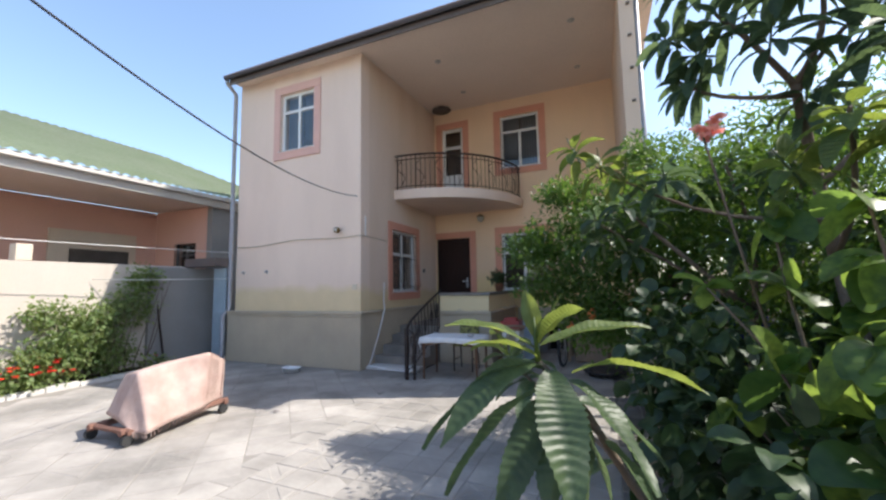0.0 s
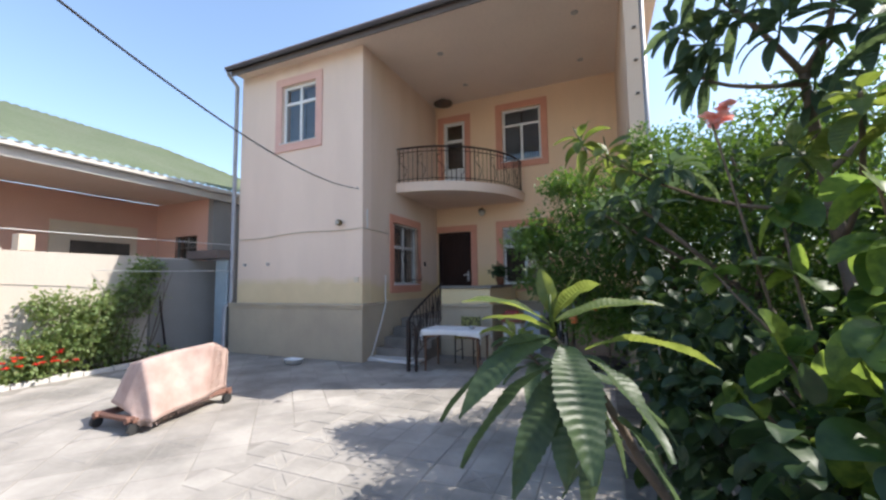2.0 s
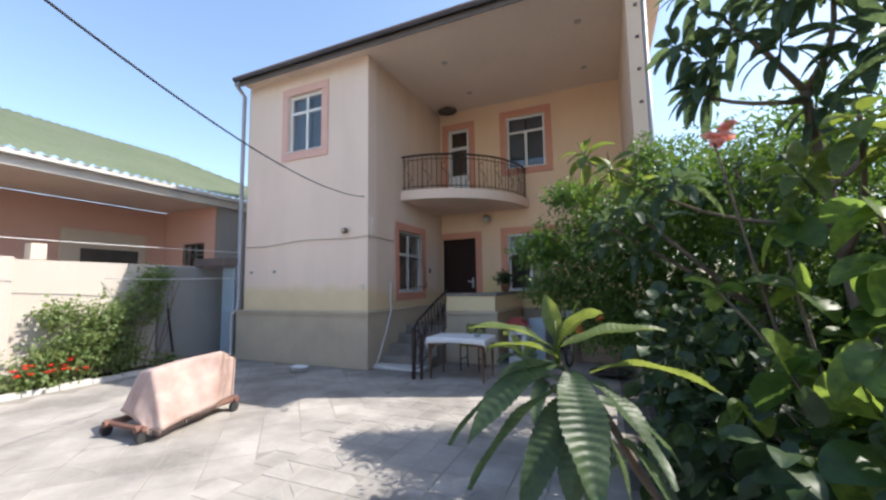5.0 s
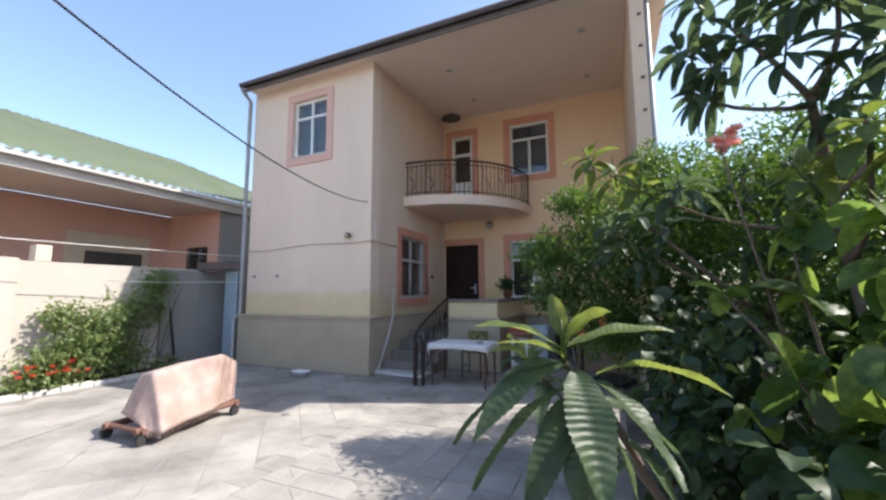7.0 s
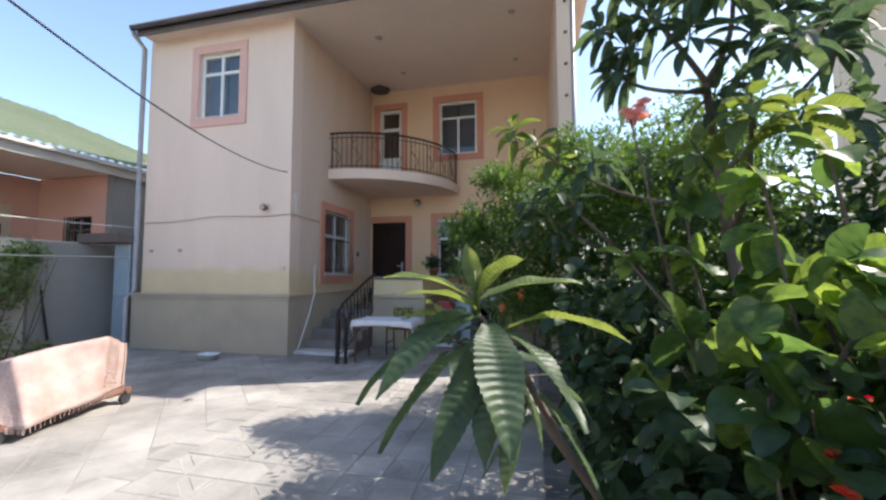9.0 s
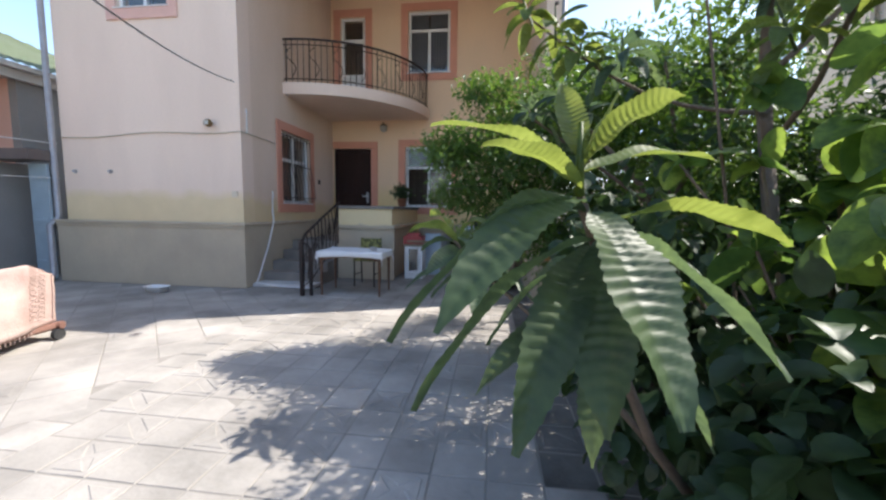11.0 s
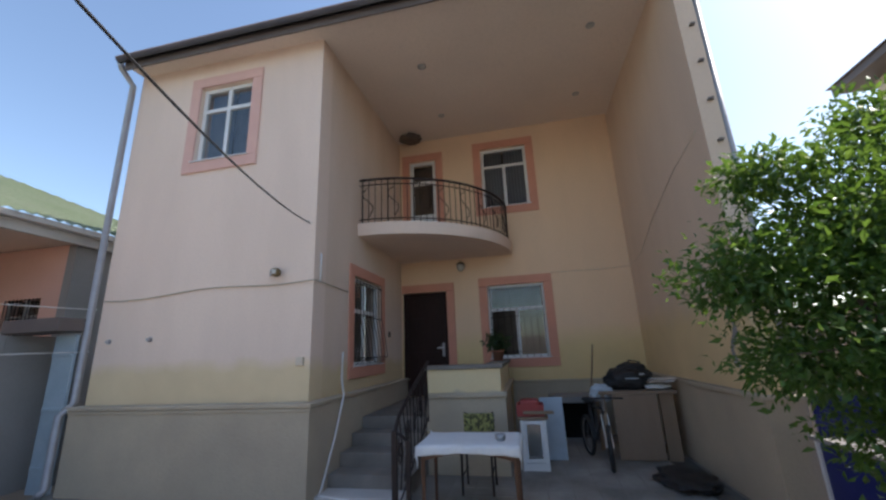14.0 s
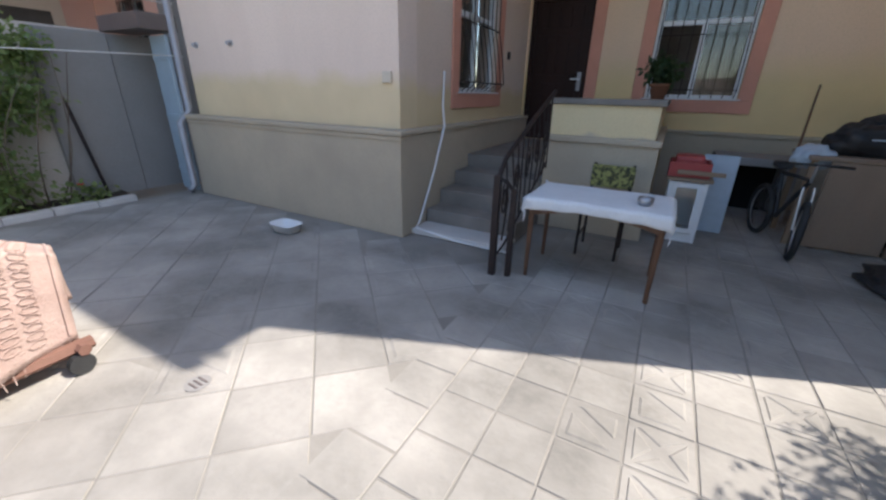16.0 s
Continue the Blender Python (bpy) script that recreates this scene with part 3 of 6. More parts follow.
# stair railing
rail = thing("stair_railing", "black wrought iron railing beside the steps", "railing", (-2.66, 6.1, 0))
top = [(-2.62, 6.12, 0.80), (-2.64, 6.3, 0.92), (-2.66, 7.0, 1.18), (-2.66, 7.66, 1.42)]
part("handrail", tubed(top, 0.02, 8), IRON, rail)
part("rail", tubed([(-2.62, 6.12, 0.14), (-2.64, 6.4, 0.16), (-2.66, 7.62, 0.72)], 0.01, 6), IRON, rail)
part("post", boxed(-2.65, -2.60, 6.10, 6.15, 0.0, 0.82), IRON, rail)
part("post", boxed(-2.52, -2.48, 6.14, 6.18, 0.0, 0.72), IRON, rail)
part("rail", tubed([(-2.5, 6.16, 0.70), (-2.56, 6.14, 0.78), (-2.62, 6.12, 0.80)], 0.014, 6), IRON, rail)
for k in range(11):
    f = (k + 0.7) / 11.5
    y = 6.12 + 1.52 * f
    zt = 0.82 + 0.60 * f
    zb = 0.14 + 0.56 * f
    part("baluster", tubed([(-2.64, y, zb), (-2.64 + 0.02 * math.sin(k), y + 0.03, (zb + zt) / 2), (-2.65, y, zt)], 0.009, 6), IRON, rail)

for k in range(5):
    f = (k + 0.8) / 5.6
    y, z = 6.14 + 1.5 * f, 0.50 + 0.58 * f
    part("scroll", tubed([(-2.645, y + 0.07 * (1 - q_ / 26) * math.cos(q_ * 0.5), z + 0.17 * (1 - q_ / 30) * math.sin(q_ * 0.5)) for q_ in range(24)], 0.007, 5), IRON, rail)

# ---------------------------------------------------------------- boundary walls, gate, neighbours
nw = thing("wall_west", "pale rendered garden wall with a concrete pillar", "wall", (-8.2, 3, 0), kind="structure")
part("wall", wall_with_holes("x", -8.1, -0.2, -5.0, 6.1, 0.0, 2.03, []), CONCRETE, nw)
part("pillar", boxed(-8.14, -7.96, 2.85, 3.2, 0.0, 2.06, bevel=0.01), CONCRETE, nw)
part("pillar", boxed(-8.14, -8.02, 5.35, 6.12, 0.0, 2.0, bevel=0.01), GREYCEMENT, nw, "grey cement pillar")
part("block", boxed(-8.32, -8.10, 3.42, 3.62, 2.032, 2.30, bevel=0.012), CREAMPANEL, nw, "loose sandstone block")
gate = thing("metal_gate", "pale blue sheet metal gate under a rusty lintel", "gate", (-7.6, 6.5, 0))
part("gate_leaf", boxed(-7.62, -7.26, 6.42, 6.46, 0.03, 1.98, bevel=0.006), BLUEDOOR, gate)
part("gate_leaf", boxed(-8.10, -7.60, 6.75, 6.79, 0.03, 1.98, bevel=0.006), GREYCEMENT, gate, "grey sheet metal leaf")
for z in (0.3, 1.0, 1.7):
    part("rib", boxed(-7.60, -7.28, 6.40, 6.418, z, z + 0.05, bevel=0.004), BLUEDOOR, gate)
part("jamb", boxed(-8.12, -8.04, 6.13, 6.80, 0.0, 2.0), GREYCEMENT, gate, "grey cement jamb")
part("lintel", boxed(-8.2, -7.22, 6.14, 6.58, 2.02, 2.20, bevel=0.01), FASCIA, gate, "dark rusty lintel")
tagged(part("wall_south", boxed(-8.3, 3.7, -5.2, -5.002, 0.0, 2.2), CONCRETE), "plain rendered wall closing the yard", "wall", kind="structure")
tagged(part("wall_east", boxed(3.5, 3.7, -5.0, 12.0, -0.1, 2.0), GREYCEMENT), "plain grey wall behind the garden", "wall", kind="structure")

nb = thing("neighbour_house", "pink bungalow with a veranda and green sheet roof", "house", (-9.5, 5, 0))
part("wall", boxed(-12.2, -12.0, -6.0, 8.0, -0.1, 3.85), SALMON, nb)
part("wall", wall_with_holes("y", 7.75, 0.25, -12.0, -9.75, -0.1, 3.85, [(-11.1, -10.2, 2.0, 2.85)]), SALMON, nb)
part("wall", boxed(-9.748, -9.55, 7.74, 12.0, -0.1, 3.85), GREYCEMENT, nb, "grey cement side wall")
part("panel", boxed(-11.99, -11.95, 5.3, 7.2, 0.0, 3.1), CREAMPANEL, nb, "cream rendered panel")
# solid box, the room's dimness painted as its colour
w_ = part("window", boxed(-11.94, -11.9, 5.7, 7.0, 1.6, 2.62, bevel=0.01), ROOMDIM, nb, "dark window")
part("room_lining", boxed(-11.3, -10.0, 8.02, 8.07, 1.8, 3.05), ROOMDIM, nb)
w_ = part("window", boxed(-11.1, -10.2, 7.86, 7.9, 2.0, 2.85), GLASS, nb)
for u in (-11.1, -10.66, -10.22):
    part("frame", boxed(u, u + 0.04, 7.80, 7.855, 2.0, 2.85), GREYCEMENT, w_)
part("frame", boxed(-11.1, -10.2, 7.80, 7.85, 2.5, 2.54), GREYCEMENT, w_)
for k in range(9):
    u = -11.05 + k * 0.1
    part("bar", tubed([(u, 7.72, 2.0), (u, 7.72, 2.85)], 0.008, 5), IRON, w_)
part("soffit", boxed(-12.0, -9.5, -6.0, 12.0, 3.86, 3.9), SOFFIT, nb)
part("fascia", boxed(-9.5, -9.42, -6.0, 12.0, 3.80, 4.0, bevel=0.01), GUTTERWHITE, nb, "pale metal fascia")
part("gutter", boxed(-9.42, -9.28, -6.0, 12.05, 3.98, 4.09, bevel=0.02), GUTTERWHITE, nb, "pale gutter")
bm = bmesh.new()
n = 180
eave, ridge = [], []
for i in range(n + 1):
    y = -6.0 + 18.1 * i / n
    b = 0.025 * math.cos(i * math.pi)
    yr = min(y, 9.0)
    fr_ = 1.0 if y <= 9.0 else max(0.0, 1 - (y - 9.0) / 3.1)
    eave.append(bm.verts.new((-9.25, y, 4.10 + b)))
    ridge.append(bm.verts.new((-9.25 - 4.75 * fr_, y, 4.10 + 2.25 * fr_ + b)))
for i in range(n):
    bm.faces.new((eave[i], eave[i + 1], ridge[i + 1], ridge[i]))
bmesh.ops.solidify(bm, geom=bm.faces[:], thickness=0.015)
part("roof", bm, GREENROOF, nb, "faded green corrugated sheet roof")

nr = thing("far_house", "cream house with a wide brown eave beyond the garden", "house", (12, 10, 0))
part("wall", wall_with_holes("x", 9.9, 0.3, 1.0, 14.7, -0.1, 9.0, [(11.5, 12.9, 6.2, 8.0), (7.5, 8.9, 6.2, 8.0)]), CREAMPANEL, nr, "cream rendered wall")
part("wall", boxed(9.9, 18.0, 14.72, 15.0, -0.1, 9.0), CREAMPANEL, nr)
part("eave", boxed(9.1, 18.6, 0.4, 15.5, 9.002, 9.25, bevel=0.02), FASCIA, nr, "brown eave")
bm = bmesh.new()
q = [bm.verts.new(p) for p in ((9.0, 0.3, 9.26), (18.7, 0.3, 9.26), (18.7, 15.6, 9.26), (9.0, 15.6, 9.26), (13.8, 5.0, 10.9), (13.8, 11.0, 10.9))]
for f in ((0, 1, 4), (1, 2, 5, 4), (2, 3, 5), (3, 0, 4, 5), (3, 2, 1, 0)):
    bm.faces.new([q[i] for i in f])
part("roof", bm, ROOFMETAL, nr)
for y in (11.5, 7.5):
    part("room_lining", boxed(10.6, 10.65, y - 0.3, y + 1.7, 5.9, 8.3), ROOMDIM, nr)
    w_ = part("window", boxed(10.02, 10.06, y, y + 1.4, 6.2, 8.0), GLASS, nr)
    part("frame", boxed(9.97, 10.015, y + 0.67, y + 0.73, 6.2, 8.0), PVC, w_)

# ---------------------------------------------------------------- plants
def frame_of(d, up):
    d = Vector(d).normalized()
    side = d.cross(Vector(up))
    side = side.normalized() if side.length > 1e-4 else d.orthogonal().normalized()
    return d, side, side.cross(d)


def ribbed_leaf(verts, faces, base, d, length, width, droop, twist, veins=11, nl=44, nw=6, fold=0.25):
    """A long leaf with a sunken midrib and veins pressed into ridges, bending down along its length."""
    d, side, up = frame_of(d, (0, 0, 1))
    side = side * math.cos(twist) + up * math.sin(twist)
    o = len(verts)
    p, step = Vector(base), length / nl
    for i in range(nl + 1):
        s = i / nl
        w = width * 0.5 * (math.sin(math.pi * min(1, (s * 0.94 + 0.03)) ** 0.85) ** 0.75) * (1.0 if s > 0.08 else 0.35)
        n = side.cross(d).normalized()
        for j in range(nw + 1):
            u = 2 * j / nw - 1
            ridge = 0.016 * width / 0.09 * math.cos(2 * math.pi * (s * veins - abs(u) * 0.9)) * (1 - abs(u) ** 2 * 0.95) * math.sin(math.pi * s) * (abs(u) > 0.05)
            verts.append(p + side * (u * w) + n * (ridge * 0.55 + abs(u) * fold * w * 0.6 - 0.02 * w))
        p = p + d * step
        d = (d + Vector((0, 0, -1)) * droop * step / length).normalized()
        side = (side - d * side.dot(d)).normalized()
    k = nw + 1
    for i in range(nl):
        for j in range(nw):
            a = o + i * k + j
            faces.append((a, a + 1, a + k + 1, a + k))


def mesh_part(name, verts, faces, material, parent, label="", smooth=True, kind=""):
    me = bpy.data.meshes.new(name)
    me.from_pydata([tuple(v) for v in verts], [], faces)
    me.materials.append(material)
    if smooth:
        me.polygons.foreach_set("use_smooth", [True] * len(me.polygons))
    ob = new(name, me)
    if parent:
        ob.parent = parent
        ob.location = -parent.location
    return tagged(ob, label, kind=kind)


def scatter(n, blobs, rng, size, aspect, droop=0.2, shell=0.55, outward=0.6, curl=0.25, tip=0.5):
    """Arrays of small folded leaves in ellipsoid clumps (x, y, z, rx, ry, rz, weight); returns verts and faces."""
    wts = np.array([b[6] for b in blobs], float)
    which = rng.choice(len(blobs), n, p=wts / wts.sum())
    B = np.array([b[:6] for b in blobs], float)[which]
    v = rng.normal(size=(n, 3))
    v /= np.linalg.norm(v, axis=1)[:, None]
    r = shell + (1.08 - shell) * rng.random(n) ** 0.8
    lump = 1 + 0.22 * np.sin(v[:, 0] * 7 + which) * np.sin(v[:, 1] * 6 + 2 * which) + 0.18 * np.sin(v[:, 2] * 9 + v[:, 0] * 5)
    pos = B[:, :3] + v * B[:, 3:] * (r * lump)[:, None]
    d = v * outward + rng.normal(size=(n, 3)) * 0.6
    d[:, 2] -= droop
    d /= np.linalg.norm(d, axis=1)[:, None]
    up = rng.normal(size=(n, 3)) * 0.5 + np.array([0.2, 0.1, 1.0])
    side = np.cross(d, up)
    side /= np.linalg.norm(side, axis=1)[:, None] + 1e-9
    nor = np.cross(side, d)
    L = size * (0.6 + 0.8 * rng.random(n))[:, None]
    W = L * aspect * 0.5
    c = curl * L
    pts = np.stack([pos, pos + d * L * 0.45 + side * W + nor * c * 0.35, pos + d * L * 0.48, pos + d * L * 0.45 - side * W + nor * c * 0.35, pos + d * L - nor * c * tip], axis=1).reshape(-1, 3)
    base = np.arange(n)[:, None] * 5
    f = np.concatenate([base + np.array([[0, 1, 2]]), base + np.array([[0, 2, 3]]), base + np.array([[1, 4, 2]]), base + np.array([[2, 4, 3]])])
    return pts.tolist(), f.tolist()


def limb(bm, a, b, r, r1, rng, bend=0.12, segs=6):
    a, b = Vector(a), Vector(b)
    off = Vector(rng.normal(size=3)) * bend * (b - a).length
    pts = [a.lerp(b, k / segs) + off * math.sin(math.pi * k / segs) for k in range(segs + 1)]
    tube(bm, pts, r, 7, r1)
    return pts


def whorl(leaves, stem_end, axis, n, length, width, rng, spread=1.0, droop=1.2, up=0.35):
    """A rosette of long leaves round a shoot tip."""
    axis = Vector(axis).normalized()
    _, s, u = frame_of(axis, (0.3, 0.2, 1))
    verts, faces = leaves
    for k in range(n):
        a = 2.4 * k + rng.random() * 0.3
        tier = k / n
        out = (s * math.cos(a) + u * math.sin(a)) * spread
        d = out + axis * (up + 0.9 * (tier - 0.35))
        base = Vector(stem_end) - axis * 0.10 * (1 - tier)
        ribbed_leaf(verts, faces, base + out.normalized() * 0.012, d, length * (0.72 + 0.4 * rng.random()) * (1.05 - 0.4 * tier), width * (0.8 + 0.35 * rng.random()) * (1.05 - 0.3 * tier), droop * (1.25 - 0.9 * tier), rng.normal() * 0.35)


def loquat(name, label, base, limbs, tips, seed, length=0.26, width=0.085, n=12, droop=1.2):
    rng = np.random.default_rng(seed)
    t = thing(name, label, "tree", base)
    bm = bmesh.new()
    for a, b, r, r1 in limbs:
        limb(bm, a, b, r, r1, rng, 0.06)
    part("trunk", bm, BARK, t, smooth=True)
    for p, axis, *more in tips:
        leaves = ([], [])
        whorl(leaves, p, axis, more[0] if more else n, length * (more[1] if len(more) > 1 else 1), width, rng, droop=droop)
        # tips with their own leaf size get the brighter colour as painted sunlight
        mesh_part("leaf_rosette", *leaves, YOUNGLIT if len(more) > 1 else LOQUAT, t)
        # woolly shoot tip
        bm = tubed([Vector(p) - Vector(axis).normalized() * 0.12, Vector(p), Vector(p) + Vector(axis).normalized() * 0.05], 0.006, 6, 0.002)
        part("shoot", bm, LOQUAT, t)
    return t


def aimed_leaf(verts, faces, base, tip, width, arch, twist=0.0, veins=19, nl=84, nw=8):
    """A stiff ribbed leaf from base to tip, arched upwards, toothed along its edge, the vein ridges raised."""
    base, tip = Vector(base), Vector(tip)
    mid = base.lerp(tip, 0.42) + Vector((0, 0, arch))
    o = len(verts)
    length = (tip - base).length
    for i in range(nl + 1):
        s = i / nl
        p = base * (1 - s) ** 2 + mid * 2 * s * (1 - s) + tip * s * s
        d = ((mid - base) * (1 - s) + (tip - mid) * s).normalized()
        side = d.cross(Vector((0, 0, 1)))
        side = side.normalized() if side.length > 0.05 else d.orthogonal().normalized()
        n = side.cross(d)
        a = twist * (0.5 + 0.5 * s)
        side = side * math.cos(a) + n * math.sin(a)
        n = side.cross(d)
        w = 0.5 * width * max(0.06, math.sin(math.pi * min(1.0, 0.02 + s * 0.98) ** 1.12)) ** 0.72
        w *= 1 + 0.035 * ((i % 4) - 1.5)
        for j in range(nw + 1):
            u = 2 * j / nw - 1
            ridge = 0.030 * width * math.cos(2 * math.pi * (s * veins - abs(u) * 1.1)) * (1 - abs(u) ** 3) * min(1, 6 * abs(u)) * math.sin(math.pi * s) ** 0.5
            wave = 0.05 * width * math.sin(s * 15 + (2 if u > 0 else 0)) * abs(u) ** 2
            verts.append(p + side * (u * w) + n * (ridge + wave + abs(u) * 0.28 * w))
    k = nw + 1
    for i in range(nl):
        for j in range(nw):
            q = o + i * k + j
            faces.append((q, q + 1, q + k + 1, q + k))


# young loquat leaning over the paving: one crowned shoot, whorls of leaves below it
near = thing("loquat_tree", "young loquat tree with long ribbed leaves leaning over the paving", "tree", (1.25, 1.9, 0.0))
SHOOT = [(1.25, 1.9, 0.0), (0.85, 1.85, 0.35), (0.56, 1.76, 0.72), (0.42, 1.60, 0.98), (0.33, 1.42, 1.20), (0.25, 1.29, 1.33)]
part("trunk", tubed(SHOOT, 0.017, 8, 0.007), BARK, near, smooth=True)
part("trunk", tubed([(0.56, 1.76, 0.72), (0.36, 1.95, 0.92), (0.16, 1.96, 1.08), (0.03, 1.93, 1.22)], 0.010, 8, 0.005), BARK, near, smooth=True)
part("shoot", tubed([(0.25, 1.29, 1.33), (0.248, 1.285, 1.37), (0.246, 1.28, 1.42)], 0.007, 6, 0.003), YOUNGLIT, near, "pale woolly shoot tip", smooth=True)
CROWN = [((0.25, 1.29, 1.35), (0.07, 1.22, 1.405), 0.050, 0.045, 0.2), ((0.25, 1.28, 1.34), (0.13, 1.17, 1.375), 0.040, 0.03, -0.2), ((0.25, 1.29, 1.36), (0.35, 1.25, 1.44), 0.046, 0.045, 0.5),
         ((0.255, 1.30, 1.36), (0.475, 1.42, 1.39), 0.052, 0.035, -0.3), ((0.25, 1.29, 1.37), (0.225, 1.31, 1.475), 0.040, 0.01, 1.0), ((0.25, 1.28, 1.37), (0.30, 1.31, 1.465), 0.022, 0.0, 0.4), ((0.31, 1.38, 1.29), (0.565, 1.38, 1.265), 0.064, 0.07, 0.35)]
for b_, t_, w_, a_, tw in CROWN:
    leaf_ = ([], [])
    aimed_leaf(*leaf_, b_, t_, w_, a_, tw)
    mesh_part("leaf", *leaf_, YOUNGLIT, near, "bright young ribbed leaf")
LOWER = [((0.26, 1.30, 1.31), (0.03, 1.19, 1.16), 0.072, 0.10, -0.5), ((0.26, 1.30, 1.32), (0.09, 1.14, 1.19), 0.064, 0.085, 0.6), ((0.28, 1.34, 1.27), (0.04, 1.28, 1.03), 0.074, 0.09, -0.6), ((0.28, 1.34, 1.26), (0.175, 1.20, 1.03), 0.072, 0.06, 0.7),
         ((0.27, 1.30, 1.31), (0.325, 1.14, 1.11), 0.094, 0.05, 0.15), ((0.29, 1.33, 1.27), (0.275, 1.20, 1.06), 0.084, 0.04, -0.5), ((0.30, 1.36, 1.28), (0.45, 1.20, 1.14), 0.078, 0.06, 0.5), ((0.30, 1.38, 1.24), (0.14, 1.48, 1.06), 0.070, 0.08, 0.4),
         ((0.31, 1.40, 1.22), (0.50, 1.52, 1.05), 0.072, 0.08, -0.4), ((0.34, 1.45, 1.16), (0.12, 1.44, 0.98), 0.070, 0.08, 0.4), ((0.34, 1.45, 1.15), (0.30, 1.34, 0.93), 0.074, 0.05, -0.6), ((0.36, 1.48, 1.12), (0.50, 1.40, 0.93), 0.074, 0.06, 0.5), ((0.40, 1.56, 1.04), (0.22, 1.60, 0.84), 0.070, 0.07, 0.2), ((0.29, 1.35, 1.26), (0.38, 1.30, 1.06), 0.068, 0.05, 0.8)]
for b_, t_, w_, a_, tw in LOWER:
    leaf_ = ([], [])
    aimed_leaf(*leaf_, b_, t_, w_, a_, tw)
    mesh_part("leaf", *leaf_, LOQUAT, near)
rng = np.random.default_rng(4)
for k in range(15):
    a_ = 2.4 * k
    h_ = k / 14
    b_ = Vector((0.03 + 0.10 * (1 - h_), 1.93 + 0.02 * (1 - h_), 1.22 - 0.11 * (1 - h_)))
    r_ = 0.17 + 0.05 * rng.random() - 0.08 * h_
    leaf_ = ([], [])
    aimed_leaf(*leaf_, b_, b_ + Vector((r_ * math.cos(a_) - 0.03, r_ * math.sin(a_), -0.13 + 0.20 * h_)), 0.060, 0.07, rng.normal() * 0.3)
    mesh_part("leaf", *leaf_, YOUNGLIT if k > 10 else LOQUAT, near)
near.location.x += 0.03

loquat("loquat_tree", "tall loquat branches with drooping dark leaves against the sky", (1.72, 2.85, 0.00),
       [((1.72, 2.85, 0.00), (1.37, 2.70, 1.60), 0.045, 0.03), ((1.37, 2.70, 1.60), (1.24, 2.57, 2.35), 0.03, 0.018), ((1.24, 2.57, 2.35), (0.97, 2.55, 2.75), 0.016, 0.008), ((1.24, 2.57, 2.35), (1.32, 2.45, 2.80), 0.016, 0.008), ((1.24, 2.57, 2.30), (1.57, 2.55, 2.70), 0.014, 0.008), ((1.24, 2.57, 2.30), (0.82, 2.65, 2.50), 0.012, 0.007), ((1.32, 2.65, 1.90), (1.77, 2.45, 2.45), 0.014, 0.008), ((1.37, 2.70, 1.60), (1.12, 1.95, 2.00), 0.014, 0.007), ((1.35, 2.68, 1.75), (0.30, 2.68, 2.20), 0.012, 0.005)],
       [((0.97, 2.55, 2.75), (-0.4, 0, 0.8)), ((1.32, 2.45, 2.80), (0.1, -0.3, 0.8)), ((1.57, 2.55, 2.70), (0.4, 0, 0.8)), ((0.82, 2.65, 2.50), (-0.7, 0.1, 0.5)), ((1.77, 2.45, 2.45), (0.6, -0.2, 0.6)), ((1.12, 2.40, 2.55), (-0.1, -0.6, 0.5)), ((1.44, 2.40, 2.50), (0.2, -0.6, 0.4)), ((1.12, 2.65, 3.00), (-0.1, 0, 1)), ((1.47, 2.70, 3.05), (0.2, 0, 1)), ((0.74, 2.60, 2.72), (-0.7, 0.1, 0.6)), ((1.72, 2.65, 2.95), (0.4, 0, 1)), ((1.27, 2.55, 2.30), (-0.2, -0.6, 0.2)), ((1.92, 2.70, 2.70), (0.6, 0, 0.6)), ((0.80, 2.5, 2.95), (-0.5, -0.1, 0.8)), ((1.05, 2.45, 3.05), (-0.1, 0, 1)), ((1.2, 2.4, 2.8), (0, -0.5, 0.6)), ((1.45, 2.4, 3.0), (0.1, -0.3, 0.9)), ((1.75, 2.5, 2.6), (0.3, -0.4, 0.7)), ((1.9, 2.6, 2.2), (0.4, -0.4, 0.6)), ((0.85, 2.6, 2.6), (-0.8, 0, 0.2)), ((1.4, 2.2, 2.38), (0.0, -0.4, 0.8)), ((0.72, 2.66, 2.06), (-0.1, -0.3, 0.8)), ((1.12, 1.95, 2.02), (-0.2, -0.3, 0.9), 13, 0.75), ((1.28, 1.95, 1.98), (0.2, -0.3, 0.9), 12, 0.75), ((1.0, 2.1, 1.9), (-0.5, -0.2, 0.7), 12, 0.75), ((0.28, 2.66, 2.26), (-0.4, -0.1, 0.9), 12, 0.7), ((0.42, 2.62, 2.16), (-0.1, -0.3, 0.9), 11, 0.7), ((0.55, 2.66, 2.10), (0.1, -0.2, 0.9), 11, 0.7)], 5, 0.25, 0.062, 14, 1.9)

